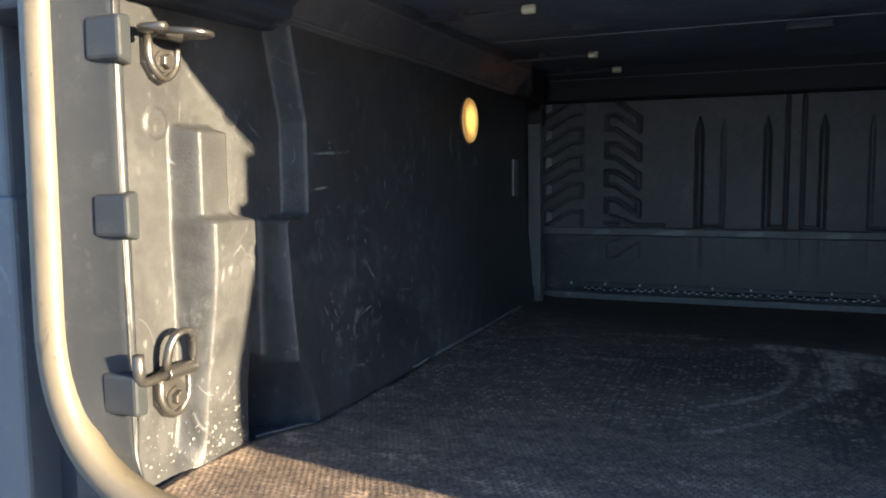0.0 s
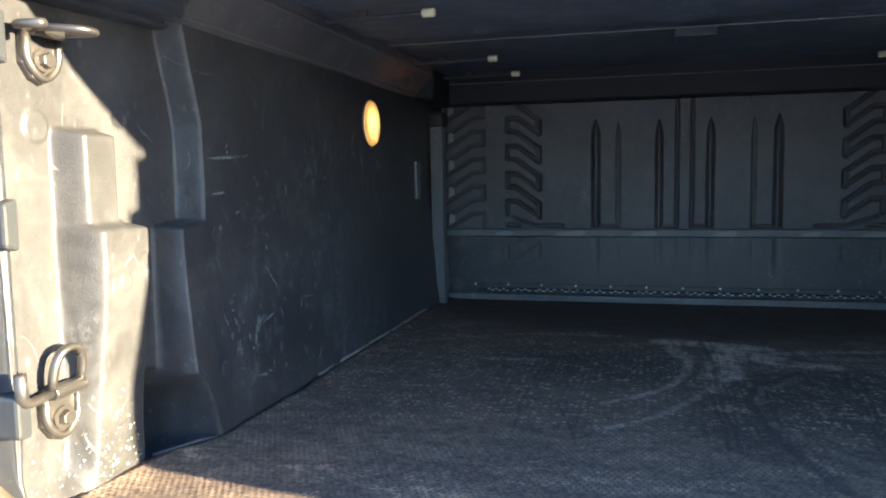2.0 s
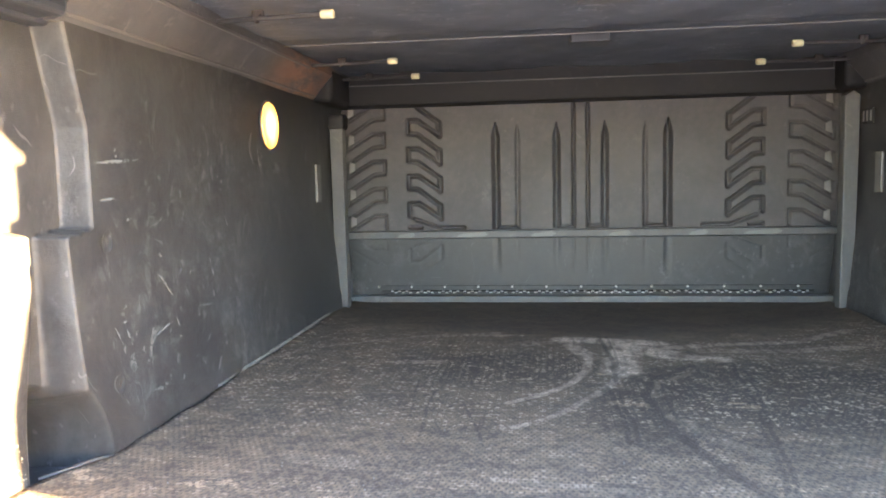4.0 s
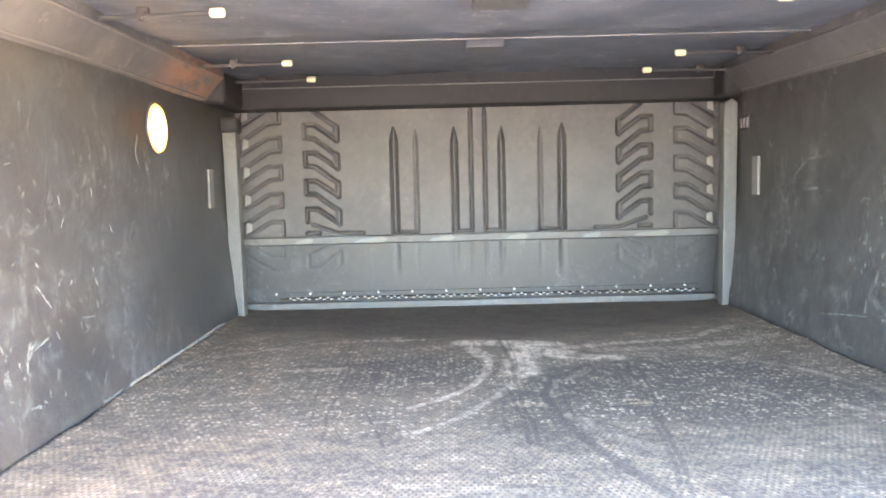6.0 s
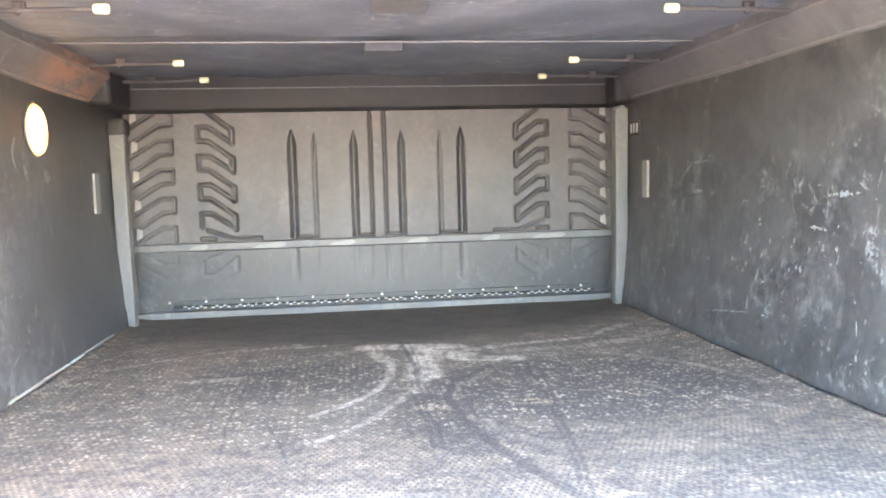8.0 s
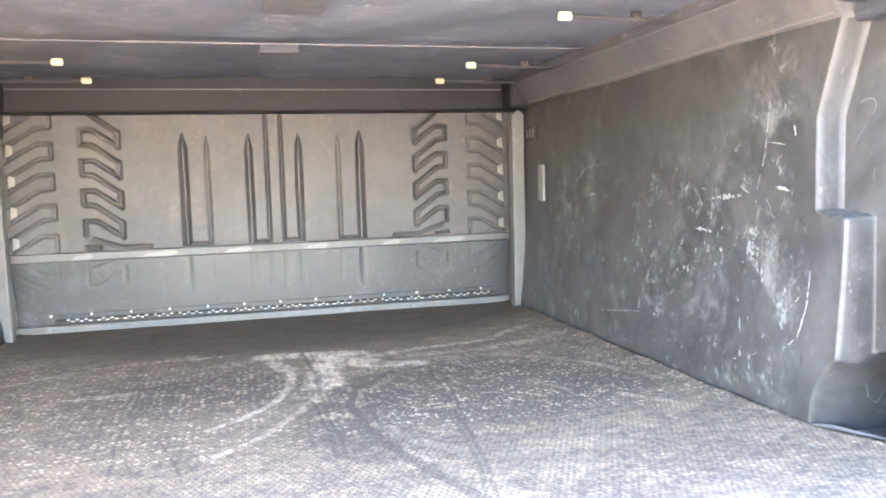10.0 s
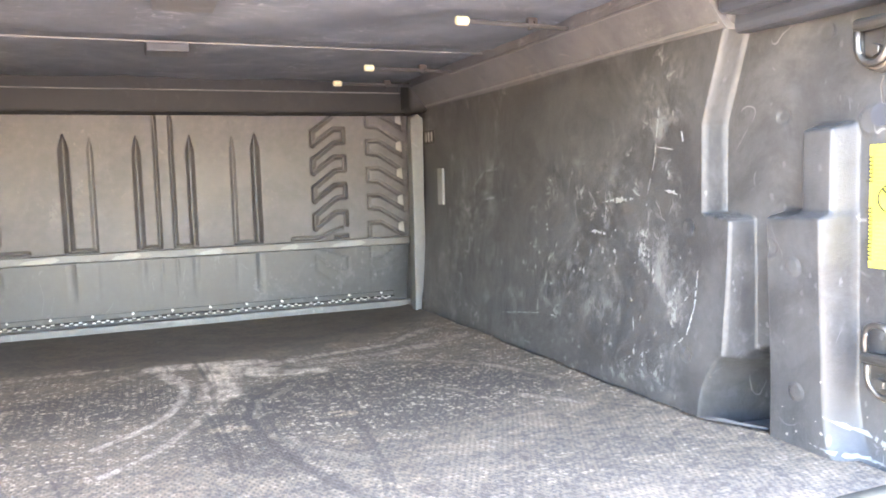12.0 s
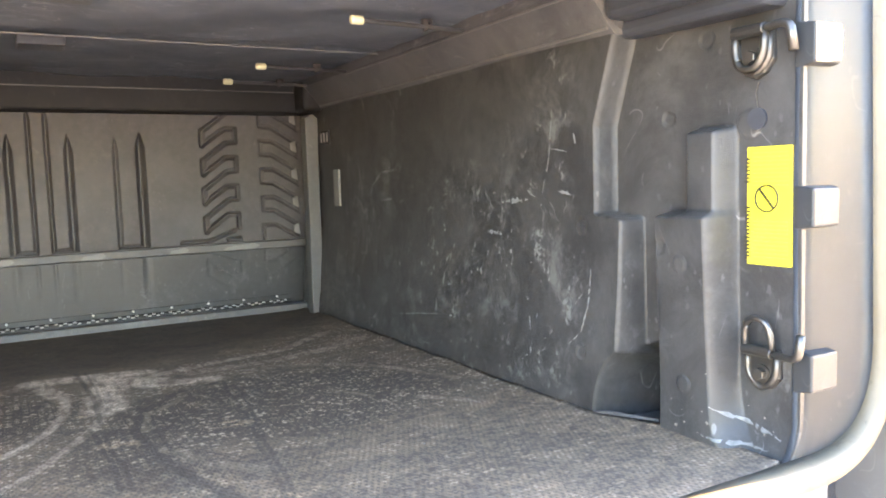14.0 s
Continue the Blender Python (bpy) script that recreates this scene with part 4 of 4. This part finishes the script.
# ---- reflectors, vent label and stickers on the walls ----
for s in (-1, 1):
    y, z = -0.24, 0.328
    u = float(wall_u(np.array(y), np.array(z)))
    ob = finish("reflector_strip", box(-0.003, 0.003, -0.017, 0.017, -0.045, 0.045, 0.0015), PALE)
    ob.location = (XC + s * (u - 0.002), y, z)
    tagged(ob, "pale narrow reflector strip on the liner", "reflector", "wall reflectors")

vent = thing("wall_label", "black wall label with three pale bars", "label", (float(wall_u(np.array(-0.172), np.array(0.456))), -0.172, 0.456))
part("plate", box(-0.004, 0.0, -0.03, 0.03, -0.017, 0.017, 0.001), DARK, vent)
for y in (-0.02, 0.0, 0.02):
    part("bar", box(-0.0055, -0.0042, y - 0.004, y + 0.003, -0.012, 0.012), CHIP, vent)

sticker = thing("warning_sticker", "yellow warning sticker with a black prohibition circle", "sticker", (0.6995, -1.439, 0.297))
part("sheet", box(-0.0022, 0.0, -0.030, 0.030, -0.07, 0.07), YELLOW, sticker)
ringpts = [(-0.0028, 0.0155 * math.cos(a) + 0.003, 0.0155 * math.sin(a) + 0.009) for a in [2 * math.pi * i / 36 for i in range(36)]]
part("ring", tube(ringpts, 0.0013, 6, True), INK, sticker)
bm = box(-0.0038, -0.0022, -0.0012, 0.0012, -0.015, 0.015)
bm.transform(Matrix.Translation((0, 0.003, 0.009)) @ Matrix.Rotation(radians(-40), 4, "X"))
part("slash", bm, INK, sticker)
for z0, n in ((0.063, 9), (-0.018, 10)):
    for i in range(n):
        z = z0 - i * 0.0048
        part("printed_line", box(-0.0026, -0.0022, -0.026, 0.022, z - 0.0007, z + 0.0007), YELLOW_DIM, sticker, "faint printed row")
rnd = random.Random(4)
for z0, n in ((0.056, 7), (-0.002, 14)):
    for i in range(n):
        z = z0 - i * 0.0045
        part("text_bar", box(-0.0028, -0.0022, 0.026, 0.0305 + rnd.uniform(0, 0.004), z - 0.0014, z + 0.0012), INK, sticker)


# ---- tie-down hooks ----
def tie_down(s, y, z, raised, size=1.2, reach=0.050):
    u = 0.70
    t = thing("tie_down_hook", "plated steel tie-down ring with hook on the liner", "hook", (XC + s * u, y, z), "bed tie-downs")

    t.scale = (size, size, size * 0.82)
    shield = [(-0.021, 0.026), (0.021, 0.026), (0.022, -0.012), (0.012, -0.028), (0.0, -0.034), (-0.012, -0.028), (-0.022, -0.012)]
    part("bracket", slab(shield, 0.008, lambda a, b, d: (-s * d, a, b), 0.003), STEEL, t)
    part("bracket_rim", tube(round_path([(-s * 0.008, -0.019, 0.024), (-s * 0.008, -0.019, -0.012), (-s * 0.008, 0.0, -0.032), (-s * 0.008, 0.019, -0.012), (-s * 0.008, 0.019, 0.024)], 0.012, 5), 0.0042, 8), STEEL, t, "", True)
    part("bolt", rod((-s * 0.006, 0, -0.008), (-s * 0.017, 0, -0.008), 0.0085, 6, bevel=0.001), STEEL, t, "hexagonal bolt head")
    part("washer", rod((-s * 0.006, 0, -0.008), (-s * 0.0105, 0, -0.008), 0.0125, 18), STEEL, t)
    part("barrel", rod((-s * 0.014, -0.019, 0.024), (-s * 0.014, 0.019, 0.024), 0.008, 12, bevel=0.001), STEEL, t)
    # ring and arm are one forging, turned about the barrel
    turn = Matrix.Translation((-s * 0.014, 0, 0.024)) @ Matrix.Rotation(-s * radians(raised), 4, "Y")
    w, h = 0.0175, 0.047
    loop = [turn @ Vector((0, a, b)) for a, b in ((-w, 0.0), (-w, h * 0.6), (-w * 0.62, h * 0.93), (0, h), (w * 0.62, h * 0.93), (w, h * 0.6), (w, 0.0))]
    part("ring", tube(round_path(loop, 0.012, 4), 0.0042, 10), STEEL, t, "", True)
    arm = [turn @ Vector(p) for p in ((0, -0.018, 0.0), (0, -reach, -0.004), (0, -reach - 0.005, 0.032))]
    part("hook_arm", tube(round_path(arm, 0.014, 5), 0.005, 10), STEEL, t, "", True)
    return t


tie_down(-1, -1.405, 0.469, 95, 1.15, 0.034)
tie_down(-1, -1.409, 0.096, 8)
tie_down(1, -1.422, 0.478, 178, 1.15, 0.046)
tie_down(1, -1.435, 0.104, 5, 1.05)

# tag hanging under the upper right hook
tag = thing("hang_tag", "small dark round tag on a thin wire", "tag", (0.698, -1.424, 0.443))
part("wire", tube([(0, 0, 0), (-0.001, 0.003, -0.012), (0, 0.001, -0.03)], 0.0008, 6), STEEL, tag)
part("disc", rod((0.0, 0.001, -0.043), (-0.003, 0.001, -0.043), 0.013, 20), BLACK, tag)

# bump stops on the jambs: wedges, flush with the jamb on one side and proud on the other
for s, x0, x1, y0, y1 in ((-1, -0.729, -0.688, -1.4765, -1.452), (1, 0.698, 0.746, -1.4965, -1.470)):
    for z in (0.478, 0.296, 0.106):
        bm = box(x0, x1, y0, y1, -0.0265, 0.0265)
        for v in bm.verts:
            if v.co.y < (y0 + y1) / 2:
                v.co.z *= 0.82
                v.co.x += 0.006 if v.co.x < 0 and v.co.x > -0.70 else 0.0
        bmesh.ops.bevel(bm, geom=bm.edges[:], offset=0.0042 if s < 0 else 0.0026, segments=2, affect="EDGES", profile=0.5)
        bm.transform(Matrix.Translation((-(x0 + x1) / 2, -y0, 0)))
        ob = finish("bump_stop", bm, STOP)
        ob.location = ((x0 + x1) / 2, y0, z)
        tagged(ob, "grey moulded tailgate bump stop on the jamb", "bump stop", "bump stops")

# ---- ground ----
bm = bmesh.new()
bmesh.ops.create_grid(bm, x_segments=1, y_segments=1, size=600)
bm.transform(Matrix.Translation((0, 0, -0.85)))
tagged(finish("ground", bm, CONCRETE), "pale concrete yard under the truck", "ground", kind="structure")
